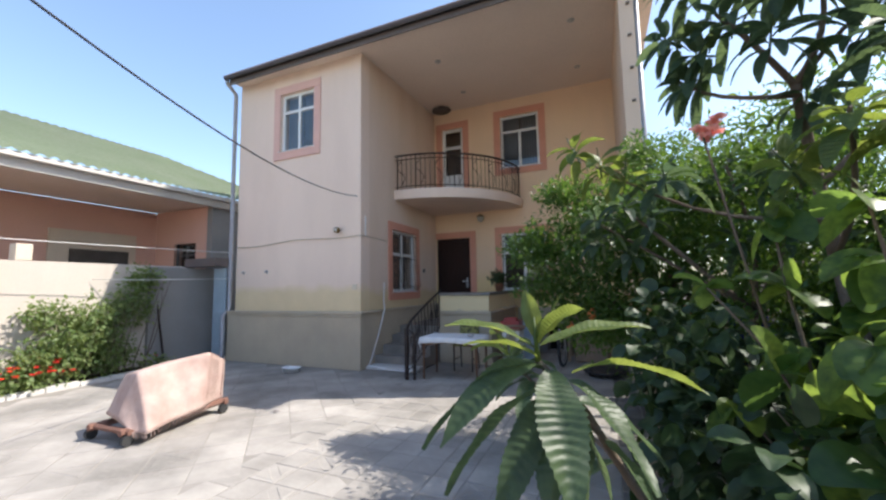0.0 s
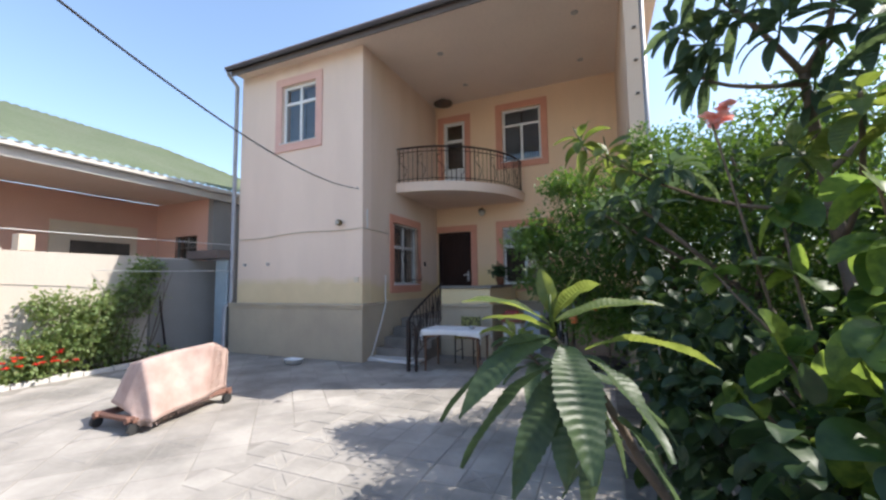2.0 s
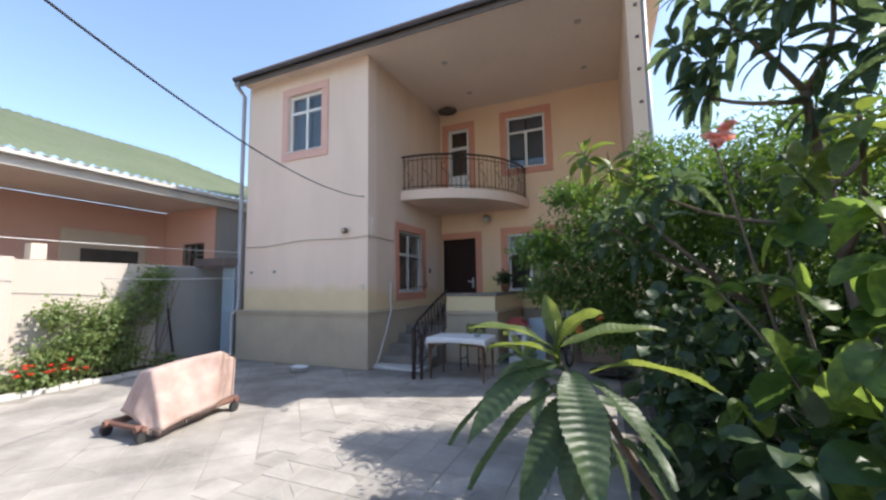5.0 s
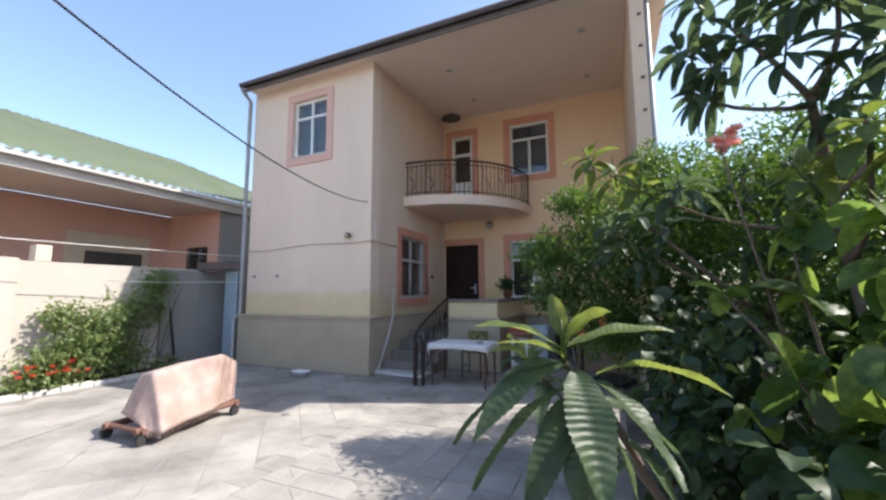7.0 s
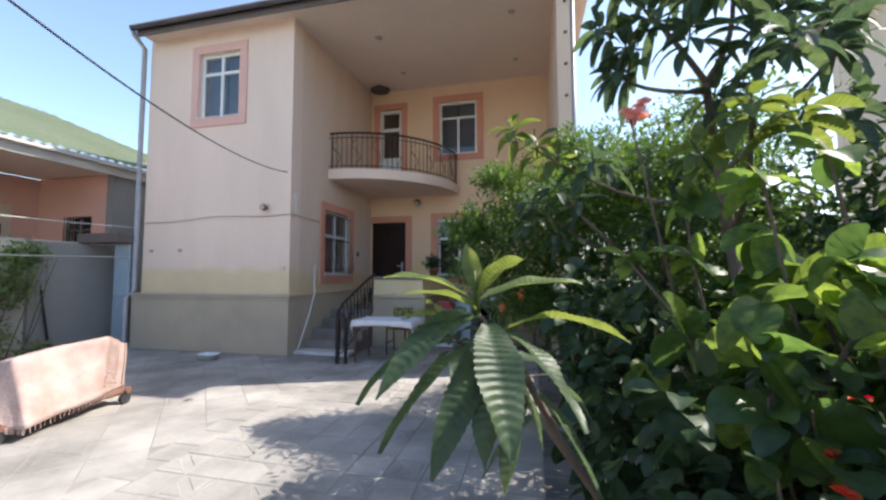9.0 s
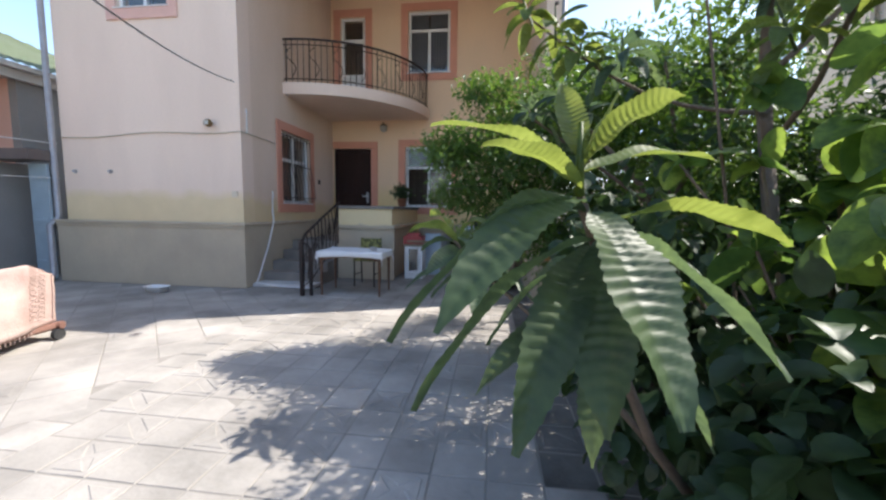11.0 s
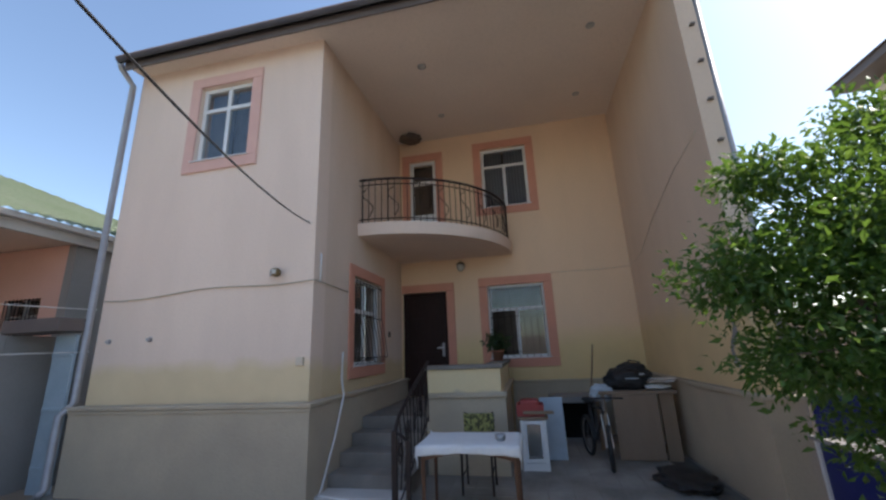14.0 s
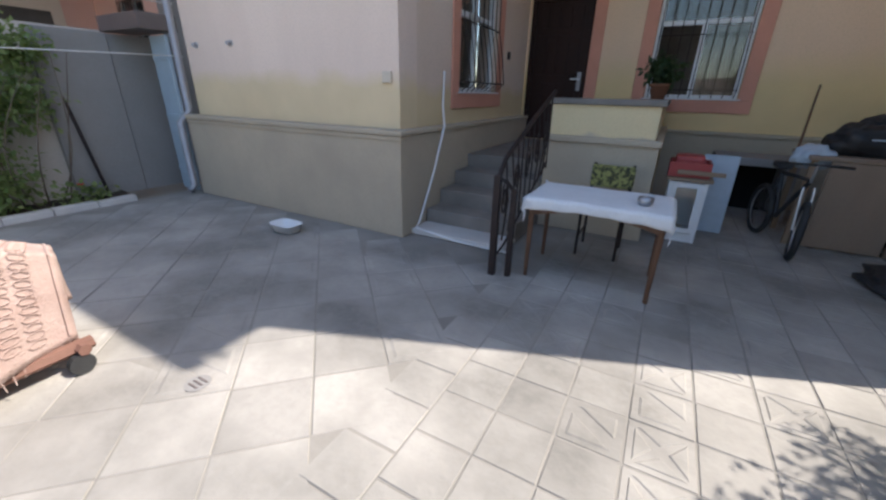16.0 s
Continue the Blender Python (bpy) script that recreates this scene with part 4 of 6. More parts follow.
loquat("loquat_tree", "loquat tree with grey-green leaf rosettes over the garden edge", (1.45, 3.45, 0.0),
       [((1.45, 3.45, 0), (1.25, 3.4, 1.3), 0.035, 0.025), ((1.25, 3.4, 1.3), (0.6, 3.3, 1.95), 0.02, 0.01), ((1.25, 3.4, 1.3), (0.38, 3.38, 1.92), 0.014, 0.008), ((1.25, 3.4, 1.3), (1.15, 3.3, 2.2), 0.016, 0.009), ((1.25, 3.4, 1.3), (1.55, 3.3, 2.2), 0.016, 0.009)],
       [((0.36, 3.38, 1.98), (-0.5, -0.1, 0.8)), ((0.55, 3.28, 2.04), (-0.2, -0.2, 0.9)), ((0.72, 3.25, 1.95), (0, -0.5, 0.7)), ((0.34, 3.45, 1.82), (-0.7, 0, 0.5)), ((1.1, 3.4, 2.15), (0.1, 0, 1)), ((1.3, 3.2, 2.1), (0.2, -0.4, 0.8)), ((1.5, 3.3, 2.25), (0.3, 0, 0.9)), ((1.15, 3.15, 1.75), (0, -0.7, 0.4)), ((1.4, 3.05, 1.8), (0.2, -0.6, 0.5)), ((0.85, 3.6, 2.2), (-0.2, 0.2, 0.9)), ((1.25, 3.6, 2.35), (0, 0.2, 1)), ((0.55, 3.2, 1.68), (-0.5, -0.4, 0.3))], 8, 0.22, 0.06, 13, 1.6)

# pomegranate: a broad, twiggy crown of small leaves
rng = np.random.default_rng(11)
pom = thing("pomegranate_tree", "pomegranate tree with small glossy leaves and orange fruit", "tree", (1.35, 4.7, 0))
bm = bmesh.new()
fork = (1.25, 4.65, 0.75)
limb(bm, (1.35, 4.7, 0.0), fork, 0.05, 0.04, rng, 0.05)
ends = [(0.2, 4.3, 1.7), (0.5, 4.9, 2.2), (0.9, 4.1, 2.0), (1.2, 4.8, 2.6), (1.7, 4.4, 2.4), (2.0, 4.9, 2.1), (1.6, 5.3, 2.2), (0.6, 4.4, 1.2), (1.4, 5.7, 2.1)]
for e in ends:
    pts = limb(bm, fork, e, 0.026, 0.008, rng, 0.1)
    for k in range(5):
        q_ = pts[2 + k % 5]
        limb(bm, q_, Vector(q_) + Vector(rng.normal(size=3) * 0.3 + np.array([0, 0, 0.12])), 0.007, 0.002, rng, 0.1, 4)
part("trunk", bm, BARK, pom, smooth=True)
blobs = [(0.25, 4.3, 1.72, 0.55, 0.55, 0.50, 3), (0.5, 4.5, 2.15, 0.55, 0.5, 0.42, 3), (0.95, 4.3, 1.75, 0.7, 0.6, 0.6, 4), (1.2, 4.6, 2.45, 0.6, 0.5, 0.42, 3), (1.85, 4.6, 2.15, 0.7, 0.6, 0.7, 4),
         (-0.2, 4.3, 1.85, 0.32, 0.3, 0.18, 1), (0.35, 4.3, 1.15, 0.40, 0.4, 0.28, 1.6), (0.9, 4.15, 1.12, 0.5, 0.4, 0.42, 2.8), (1.6, 4.2, 1.4, 0.55, 0.5, 0.45, 2), (0.05, 4.45, 2.40, 0.25, 0.22, 0.14, 0.6), (2.3, 4.9, 2.5, 0.6, 0.5, 0.4, 1.8), (0.85, 4.8, 2.78, 0.22, 0.2, 0.22, 0.6), (-0.1, 4.2, 1.45, 0.3, 0.25, 0.16, 0.7), (1.0, 3.7, 2.0, 0.5, 0.45, 0.42, 2.5), (1.6, 3.3, 1.6, 0.6, 0.6, 0.6, 3), (1.6, 3.3, 2.35, 0.5, 0.5, 0.3, 1.2), (1.4, 5.75, 2.2, 0.4, 0.4, 0.3, 1.5), (0.95, 5.35, 2.1, 0.3, 0.3, 0.25, 0.8)]
mesh_part("crown", *scatter(64000, blobs, rng, 0.048, 0.44, 0.1, 0.25, 0.5), POM, pom, "dense crown of small bright green leaves", False, "stuff")
for p in ((0.30, 4.05, 1.22), (0.62, 3.98, 0.95), (0.98, 3.95, 1.25), (0.12, 4.1, 1.10)):
    bm = lathe(bmesh.new(), p[0], p[1], [(0.004, p[2] - 0.042), (0.026, p[2] - 0.034), (0.040, p[2]), (0.032, p[2] + 0.028), (0.010, p[2] + 0.042), (0.014, p[2] + 0.056)], 12)
    part("fruit", bm, FRUIT, pom, "orange-red pomegranate", smooth=True)

# tall growth behind the garden
rng = np.random.default_rng(21)
hedge = thing("tall_shrub", "tall dark leafy shrub filling the back of the garden", "shrub", (2.5, 3.4, 0))
bm = bmesh.new()
for k in range(9):
    limb(bm, (2.3 + 0.1 * k, 2.6 + 0.25 * k, 0), (2.1 + rng.random(), 2.4 + 0.3 * k, 1.7), 0.02, 0.006, rng, 0.08)
part("stem", bm, BARK, hedge)
mesh_part("crown", *scatter(22000, [(2.1, 3.3, 1.1, 0.6, 0.9, 1.0, 3), (2.5, 2.6, 1.3, 0.6, 0.9, 1.1, 3), (2.7, 1.6, 1.3, 0.6, 0.9, 1.1, 2), (2.6, 5.0, 1.2, 0.6, 1.0, 1.3, 2), (1.9, 2.5, 0.7, 0.5, 0.7, 0.7, 2), (1.9, 4.1, 0.55, 0.45, 0.7, 0.6, 2)], rng, 0.10, 0.45, 0.3, 0.3), DARKLEAF, hedge, "", False, "stuff")

# broad-leaved shrub beside the path
rng = np.random.default_rng(31)
shrub = thing("broad_leaf_shrub", "sunlit shrub with broad soft green leaves", "shrub", (1.35, 1.75, 0))
bm = bmesh.new()
stems = []
for k in range(30):
    e = (0.74 + 0.95 * rng.random(), 1.30 + 0.85 * rng.random(), 1.02 + 0.76 * rng.random())
    stems.append(limb(bm, (1.3 + 0.15 * rng.random(), 1.7 + 0.2 * rng.random(), 0), e, 0.012, 0.004, rng, 0.08))
part("stem", bm, BARK, shrub)
lv, lf = [], []
for s in stems:
    for q_ in s[2:]:
        for k in range(5):
            d = Vector(rng.normal(size=3)) * 0.8 + Vector((-0.25, -0.25, 0.2))
            size = 0.085 + 0.09 * rng.random() ** 1.5
            ribbed_leaf(lv, lf, Vector(q_), d, size, size * (0.62 + 0.2 * rng.random()), 0.9 + 0.9 * rng.random(), rng.normal() * 0.6, 6, 12, 6, 0.3)
mesh_part("crown", lv, lf, BROAD, shrub, "broad light green leaves", True, "stuff")

# low dark shrub with small round leaves and red flowers
rng = np.random.default_rng(41)
low_shrub = thing("flowering_shrub", "low dark shrub with a few red flowers at the bed edge", "shrub", (1.25, 1.5, 0))
bm = bmesh.new()
for k in range(16):
    limb(bm, (1.2 + 0.3 * rng.random(), 1.3 + 0.8 * rng.random(), 0), (0.75 + 0.9 * rng.random(), 1.2 + 0.9 * rng.random(), 0.6 + 0.6 * rng.random()), 0.009, 0.003, rng, 0.1)
part("stem", bm, BARK, low_shrub)
LOWBLOBS = [(1.0, 1.6, 0.85, 0.36, 0.42, 0.36, 2), (1.35, 1.75, 0.9, 0.45, 0.55, 0.42, 3), (1.1, 2.2, 0.7, 0.42, 0.5, 0.45, 2), (1.4, 1.3, 0.7, 0.5, 0.5, 0.5, 2), (0.95, 1.75, 0.45, 0.3, 0.4, 0.4, 1.5), (1.5, 1.9, 0.35, 0.5, 0.7, 0.35, 1.5), (0.80, 1.60, 0.55, 0.22, 0.28, 0.3, 1.2), (0.82, 2.35, 0.72, 0.30, 0.35, 0.55, 2.6), (0.78, 2.75, 1.05, 0.30, 0.40, 0.45, 2.4)]
lv, lf = [], []
wts_ = np.array([b_[6] for b_ in LOWBLOBS])
for k in rng.choice(len(LOWBLOBS), 3400, p=wts_ / wts_.sum()):
    b_ = LOWBLOBS[k]
    v_ = rng.normal(size=3)
    v_ /= np.linalg.norm(v_)
    p_ = Vector(np.array(b_[:3]) + v_ * np.array(b_[3:6]) * (0.35 + 0.75 * rng.random()))
    size = 0.055 + 0.06 * rng.random()
    ribbed_leaf(lv, lf, p_, Vector(v_ * 0.5 + rng.normal(size=3) * 0.6) + Vector((-0.2, -0.2, 0.0)), size, size * (0.55 + 0.25 * rng.random()), 0.8 + rng.random(), rng.normal() * 0.6, 5, 7, 4, 0.3)
mesh_part("crown", lv, lf, DARKLEAF, low_shrub, "dense small dark leaves", True, "stuff")


def blossom(parent, at, r, material, petals, rng, name="flower"):
    vs_, fs_ = [], []
    for k in range(petals):
        a = 2 * math.pi * k / petals + rng.random()
        ribbed_leaf(vs_, fs_, at, (math.cos(a), math.sin(a), 0.4 + 0.6 * rng.random()), r, r * 0.8, 0.8, rng.normal() * 0.4, 2, 4, 2, 0.4)
    mesh_part(name, vs_, fs_, material, parent)


for p in ((1.02, 1.50, 1.02), (1.17, 1.45, 1.08), (1.10, 1.55, 1.13), (1.22, 1.42, 1.00), (0.98, 1.42, 0.98)):
    blossom(low_shrub, p, 0.026, REDPETAL, 7, rng)
pinkp = thing("flower_spray", "spray of salmon pink flowers on a tall stem", "flower", (1.0, 2.15, 0.0))
part("stem", tubed([(1.15, 2.2, 0.0), (1.0, 2.18, 1.0), (0.78, 2.1, 2.02)], 0.008, 6, 0.004), BARK, pinkp)
for k in range(9):
    blossom(pinkp, (0.76 + 0.10 * rng.random(), 2.06 + 0.09 * rng.random(), 2.0 + 0.08 * rng.random()), 0.035, SALMONPETAL, 6, rng)

# rose bush on the west wall
rng = np.random.default_rng(51)
rose = thing("rose_bush", "rambling rose bush against the pale garden wall", "shrub", (-7.85, 4.4, 0))
bm = bmesh.new()
for k in range(14):
    limb(bm, (-7.85, 3.9 + 0.1 * k, 0.03), (-7.75 + 0.25 * rng.random(), 3.5 + 0.16 * k, 0.6 + 0.09 * k), 0.010, 0.003, rng, 0.08)
part("stem", bm, BARK, rose)
mesh_part("crown", *scatter(6500, [(-7.72, 4.0, 0.55, 0.30, 0.55, 0.5, 4), (-7.78, 4.4, 0.95, 0.26, 0.5, 0.45, 3.5), (-7.85, 3.75, 1.15, 0.2, 0.32, 0.24, 1.2), (-7.85, 4.95, 1.25, 0.22, 0.42, 0.36, 2.5), (-7.88, 5.15, 1.75, 0.18, 0.32, 0.24, 1.4), (-7.72, 4.6, 0.4, 0.25, 0.4, 0.32, 2), (-7.66, 3.5, 0.4, 0.24, 0.45, 0.3, 1.5)], rng, 0.075, 0.6, 0.2, 0.2), ROSELEAF, rose, "pale green compound leaves", False, "stuff")
ger = thing("geranium", "low geranium with bright red flowers at the bed edge", "plant", (-7.55, 3.5, 0.03))
mesh_part("foliage", *scatter(500, [(-7.6, 3.4, 0.2, 0.16, 0.45, 0.16, 1)], rng, 0.06, 0.9, 0.1, 0.2), ROSELEAF, ger, "", False, "stuff")
for k in range(16):
    blossom(ger, (-7.52 + 0.12 * rng.random(), 3.0 + 0.95 * rng.random(), 0.26 + 0.2 * rng.random()), 0.05, REDPETAL, 8, rng)
ger2 = thing("geranium", "small geranium by the wall with a single red flower", "plant", (-7.6, 5.2, 0.03))
mesh_part("foliage", *scatter(160, [(-7.62, 5.3, 0.16, 0.12, 0.3, 0.14, 1)], rng, 0.06, 0.9, 0.1, 0.2), ROSELEAF, ger2, "", False, "stuff")
blossom(ger2, (-7.55, 5.25, 0.28), 0.04, REDPETAL, 7, rng)

# ---------------------------------------------------------------- things in the yard
CLOTH = surface("white_table_cloth", (0.74, 0.75, 0.76), (0.64, 0.66, 0.68), 0.8, 50, 4, 0.1)
LEGWOOD = surface("brown_table_wood", (0.16, 0.08, 0.045), (0.10, 0.05, 0.03), 0.5, 40, 5, 0.1, streak=True)
RUG = surface("faded_pink_rug_pile", (0.50, 0.38, 0.335), (0.38, 0.26, 0.225), 1.0, 60, 5.0, 0.6, spread=0.35)
RUGDARK = surface("rug_border_pattern", (0.41, 0.29, 0.25), (0.48, 0.35, 0.305), 1.0, 90, 9, 0.6)
REDWOOD = surface("reddish_timber", (0.22, 0.115, 0.085), (0.16, 0.08, 0.06), 0.8, 40, 5, 0.2, streak=True)
RUBBER = surface("black_rubber", (0.025, 0.025, 0.027), (0.04, 0.04, 0.04), 0.7, 50, 8, 0.2)
BLACKBAG = surface("black_nylon", (0.018, 0.018, 0.02), (0.03, 0.03, 0.033), 0.55, 40, 6, 0.3)
CHROME = surface("dull_steel", (0.45, 0.45, 0.46), (0.35, 0.35, 0.36), 0.35, 40, 6, 0.05, metal=0.8)
CARD = surface("brown_board", (0.30, 0.22, 0.16), (0.24, 0.17, 0.12), 0.9, 40, 3, 0.2, streak=True)
REDBOX = surface("red_plastic", (0.42, 0.07, 0.06), (0.32, 0.05, 0.05), 0.5, 40, 6, 0.1)
PALEBLUE = surface("pale_blue_plastic_sheet", (0.45, 0.53, 0.60), (0.36, 0.43, 0.50), 0.4, 20, 6, 0.3)
SEATCLOTH = surface("olive_patterned_cloth", (0.30, 0.29, 0.10), (0.05, 0.05, 0.03), 0.9, 40, 28, 0.2, spread=0.12)
# near-black colour that stands in for the shade inside recesses
RECESSSHADE = surface("painted_recess_shade", (0.012, 0.011, 0.011), None, 0.95, 20, 3, 0.0)
TERRA = surface("terracotta", (0.34, 0.15, 0.09), (0.28, 0.12, 0.07), 0.85, 40, 6, 0.2)
LAMPGLASS = surface("frosted_lamp_glass", (0.55, 0.53, 0.48), (0.45, 0.43, 0.40), 0.25, 40, 6, 0.0)
BRASS = surface("old_brass", (0.22, 0.15, 0.07), (0.15, 0.10, 0.05), 0.4, 40, 6, 0.1, metal=0.6)
NEST = surface("dark_mud_stain", (0.16, 0.13, 0.11), (0.09, 0.075, 0.065), 1.0, 30, 8, 0.6)


def grid_cloth(f, nu, nv, material, name, parent, thick=0.006, label=""):
    bm = bmesh.new()
    vs = [[bm.verts.new(f(i / nu, j / nv)) for j in range(nv + 1)] for i in range(nu + 1)]
    for i in range(nu):
        for j in range(nv):
            bm.faces.new((vs[i][j], vs[i + 1][j], vs[i + 1][j + 1], vs[i][j + 1]))
    bmesh.ops.recalc_face_normals(bm, faces=bm.faces)
    bmesh.ops.solidify(bm, geom=bm.faces[:], thickness=thick)
    return part(name, bm, material, parent, label, smooth=True)


# garden table with its cloth
TX0, TX1, TY0, TY1, TZ = -2.42, -1.44, 6.22, 6.82, 0.66
table = thing("garden_table", "small brown wooden table on four thin legs", "table", (-1.93, 6.5, 0))
part("tabletop", boxed(TX0, TX1, TY0, TY1, TZ - 0.03, TZ, bevel=0.008), LEGWOOD, table)
for y in (TY0 + 0.03, TY1 - 0.05):
    bm = bmesh.new()
    n = 16
    t_, b_ = [], []
    for d in (0, 0.02):
        t_.append([bm.verts.new((TX0 + 0.04 + (TX1 - TX0 - 0.08) * k / n, y + d, TZ - 0.032)) for k in range(n + 1)])
        b_.append([bm.verts.new((TX0 + 0.04 + (TX1 - TX0 - 0.08) * k / n, y + d, TZ - 0.14 + 0.07 * math.sin(math.pi * k / n))) for k in range(n + 1)])
    for k in range(n):
        bm.faces.new((t_[0][k], b_[0][k], b_[0][k + 1], t_[0][k + 1]))
        bm.faces.new((t_[1][k], t_[1][k + 1], b_[1][k + 1], b_[1][k]))
        bm.faces.new((b_[0][k], b_[1][k], b_[1][k + 1], b_[0][k + 1]))
    part("apron", bm, LEGWOOD, table)
for x in (TX0 + 0.04, TX1 - 0.04):
    for y in (TY0 + 0.04, TY1 - 0.04):
        part("leg", tubed([(x, y, TZ - 0.03), (x, y, 0.0)], 0.024, 8, 0.016), LEGWOOD, table)


def table_cloth(u, v):
    x, y = TX0 - 0.09 + (TX1 - TX0 + 0.18) * u, TY0 - 0.10 + (TY1 - TY0 + 0.2) * v
    ox = max(0, TX0 - x, x - TX1)
    oy = max(0, TY0 - y, y - TY1)
    fall = ox + oy
    x = min(max(x, TX0 - 0.012), TX1 + 0.012)
    y = min(max(y, TY0 - 0.012), TY1 + 0.012)
    arch = 0.035 * math.sin(math.pi * u) if oy > 0 else 0.0
    return (x + 0.008 * math.sin(v * 40) * (ox > 0), y + 0.010 * math.sin(u * 34) * (oy > 0), TZ + 0.008 - fall * 1.05 + arch * min(1, fall * 10) + 0.002 * math.sin(u * 17 + v * 9))


cloth = thing("tablecloth", "white cloth hanging over the edges of the table", "tablecloth", (-1.93, 6.5, TZ))
grid_cloth(table_cloth, 60, 36, CLOTH, "cloth", cloth)
ash = thing("glass_bowl", "small glass bowl on the white tablecloth", "bowl", (-1.62, 6.42, TZ + 0.012))
part("bowl", lathe(bmesh.new(), -1.62, 6.42, [(0.035, TZ + 0.014), (0.05, TZ + 0.03), (0.055, TZ + 0.07), (0.048, TZ + 0.07), (0.04, TZ + 0.03), (0.01, TZ + 0.025)], 16), CHROME, ash, smooth=True)

chair = thing("kitchen_chair", "black metal chair with olive patterned cushion behind the table", "chair", (-1.95, 7.1, 0))
for x in (-2.12, -1.78):
    part("leg", tubed([(x, 6.95, 0), (x, 6.95, 0.43)], 0.013, 8), IRON, chair)
    part("leg", tubed([(x, 7.33, 0), (x, 7.30, 0.43), (x, 7.36, 0.80)], 0.013, 8), IRON, chair)
part("seat", boxed(-2.14, -1.76, 6.93, 7.32, 0.43, 0.48, bevel=0.02), SEATCLOTH, chair, "olive patterned seat")
part("backrest", boxed(-2.14, -1.76, 7.31, 7.36, 0.58, 0.79, bevel=0.024), SEATCLOTH, chair, "olive patterned backrest")
for x in (-2.11, -1.79):
    part("stretcher", tubed([(x, 6.95, 0.2), (x, 7.32, 0.2)], 0.009, 6), IRON, chair)

# white cabinet with red box
cab = thing("white_cabinet", "old white cabinet with a glazed door, used as a stand", "cabinet", (-1.3, 8.05, 0))
bm = boxed(-1.47, -1.43, 7.87, 8.25, 0.0, 0.62, bevel=0.004)
box(bm, -1.17, -1.13, 7.87, 8.25, 0.0, 0.62, bevel=0.004)
box(bm, -1.43, -1.17, 7.88, 8.25, 0.0, 0.09)
box(bm, -1.43, -1.17, 8.22, 8.25, 0.09, 0.62)
part("body", bm, PVC, cab, "white painted body")
part("top", boxed(-1.5, -1.10, 7.84, 8.27, 0.622, 0.655, bevel=0.006), TIMBER, cab, "bare wooden top")
bm = boxed(-1.43, -1.39, 7.86, 7.879, 0.1, 0.61)
box(bm, -1.21, -1.17, 7.86, 7.879, 0.1, 0.61)
box(bm, -1.39, -1.21, 7.86, 7.879, 0.1, 0.15)
box(bm, -1.39, -1.21, 7.86, 7.879, 0.56, 0.61)
dr = part("door", bm, PVC, cab)
part("pane", boxed(-1.39, -1.21, 7.867, 7.872, 0.15, 0.56), GLASS, dr)
rb = thing("red_crate", "red plastic crate of odds and ends on the cabinet", "crate", (-1.32, 8.0, 0.656))
bm = boxed(-1.5, -1.14, 7.88, 8.22, 0.658, 0.68)
box(bm, -1.5, -1.14, 7.88, 7.895, 0.68, 0.80)
box(bm, -1.5, -1.14, 8.205, 8.22, 0.68, 0.80)
box(bm, -1.5, -1.485, 7.895, 8.205, 0.68, 0.80)
box(bm, -1.155, -1.14, 7.895, 8.205, 0.68, 0.80)
part("crate", bm, REDBOX, rb)
part("contents", boxed(-1.46, -1.2, 7.93, 8.17, 0.685, 0.86, bevel=0.04, m=Matrix.Translation((0, 0, 0))), REDBOX, rb, "crumpled red bag")
pb = thing("plank", "short wooden plank across the crate", "plank", (-1.2, 7.9, 0.66))
part("plank", boxed(-1.42, -1.02, 7.845, 7.875, 0.69, 0.73, bevel=0.005), TIMBER, pb)
pan = thing("pale_panel", "pale blue plastic panel leaning behind the cabinet", "panel", (-1.02, 8.4, 0))
part("panel", boxed(-1.18, -0.86, -0.02, 0.0, 0.0, 0.83, bevel=0.005, m=Matrix.Translation((0, 8.42, 0)) @ Matrix.Rotation(radians(-6), 4, "X")), PALEBLUE, pan)

# grill opening, low shelf, bench with bags
hole = thing("ash_pit", "dark low brick opening against the wall", "fireplace", (-0.55, 9.6, 0))
bm = boxed(-0.98, -0.84, 9.40, 10.0, 0.0, 0.62)
box(bm, -0.26, -0.14, 9.40, 10.0, 0.0, 0.62)
box(bm, -0.98, -0.14, 9.40, 10.0, 0.622, 0.72, bevel=0.01)
part("surround", bm, GREYCEMENT, hole)
# flat panel coloured as the pit's inner shade
part("cavity", boxed(-0.838, -0.262, 9.85, 9.95, 0.0, 0.61), RECESSSHADE, hole)
work = thing("workbench", "cluttered low workbench with a brown board front", "bench", (0.2, 8.6, 0))
part("top", boxed(-0.35, 0.66, 8.35, 9.05, 0.86, 0.90, bevel=0.008), CARD, work)
part("board", boxed(-0.18, 0.40, 8.36, 8.39, 0.02, 0.855, bevel=0.006), CARD, work, "brown board leaning on the front")
part("board", boxed(0.44, 0.62, 8.40, 8.44, 0.0, 0.855, bevel=0.006), TIMBER, work)
for x, y in ((-0.32, 8.4), (-0.32, 8.98), (0.6, 8.98)):
    part("leg", boxed(x, x + 0.05, y, y + 0.05, 0.0, 0.86), TIMBER, work)


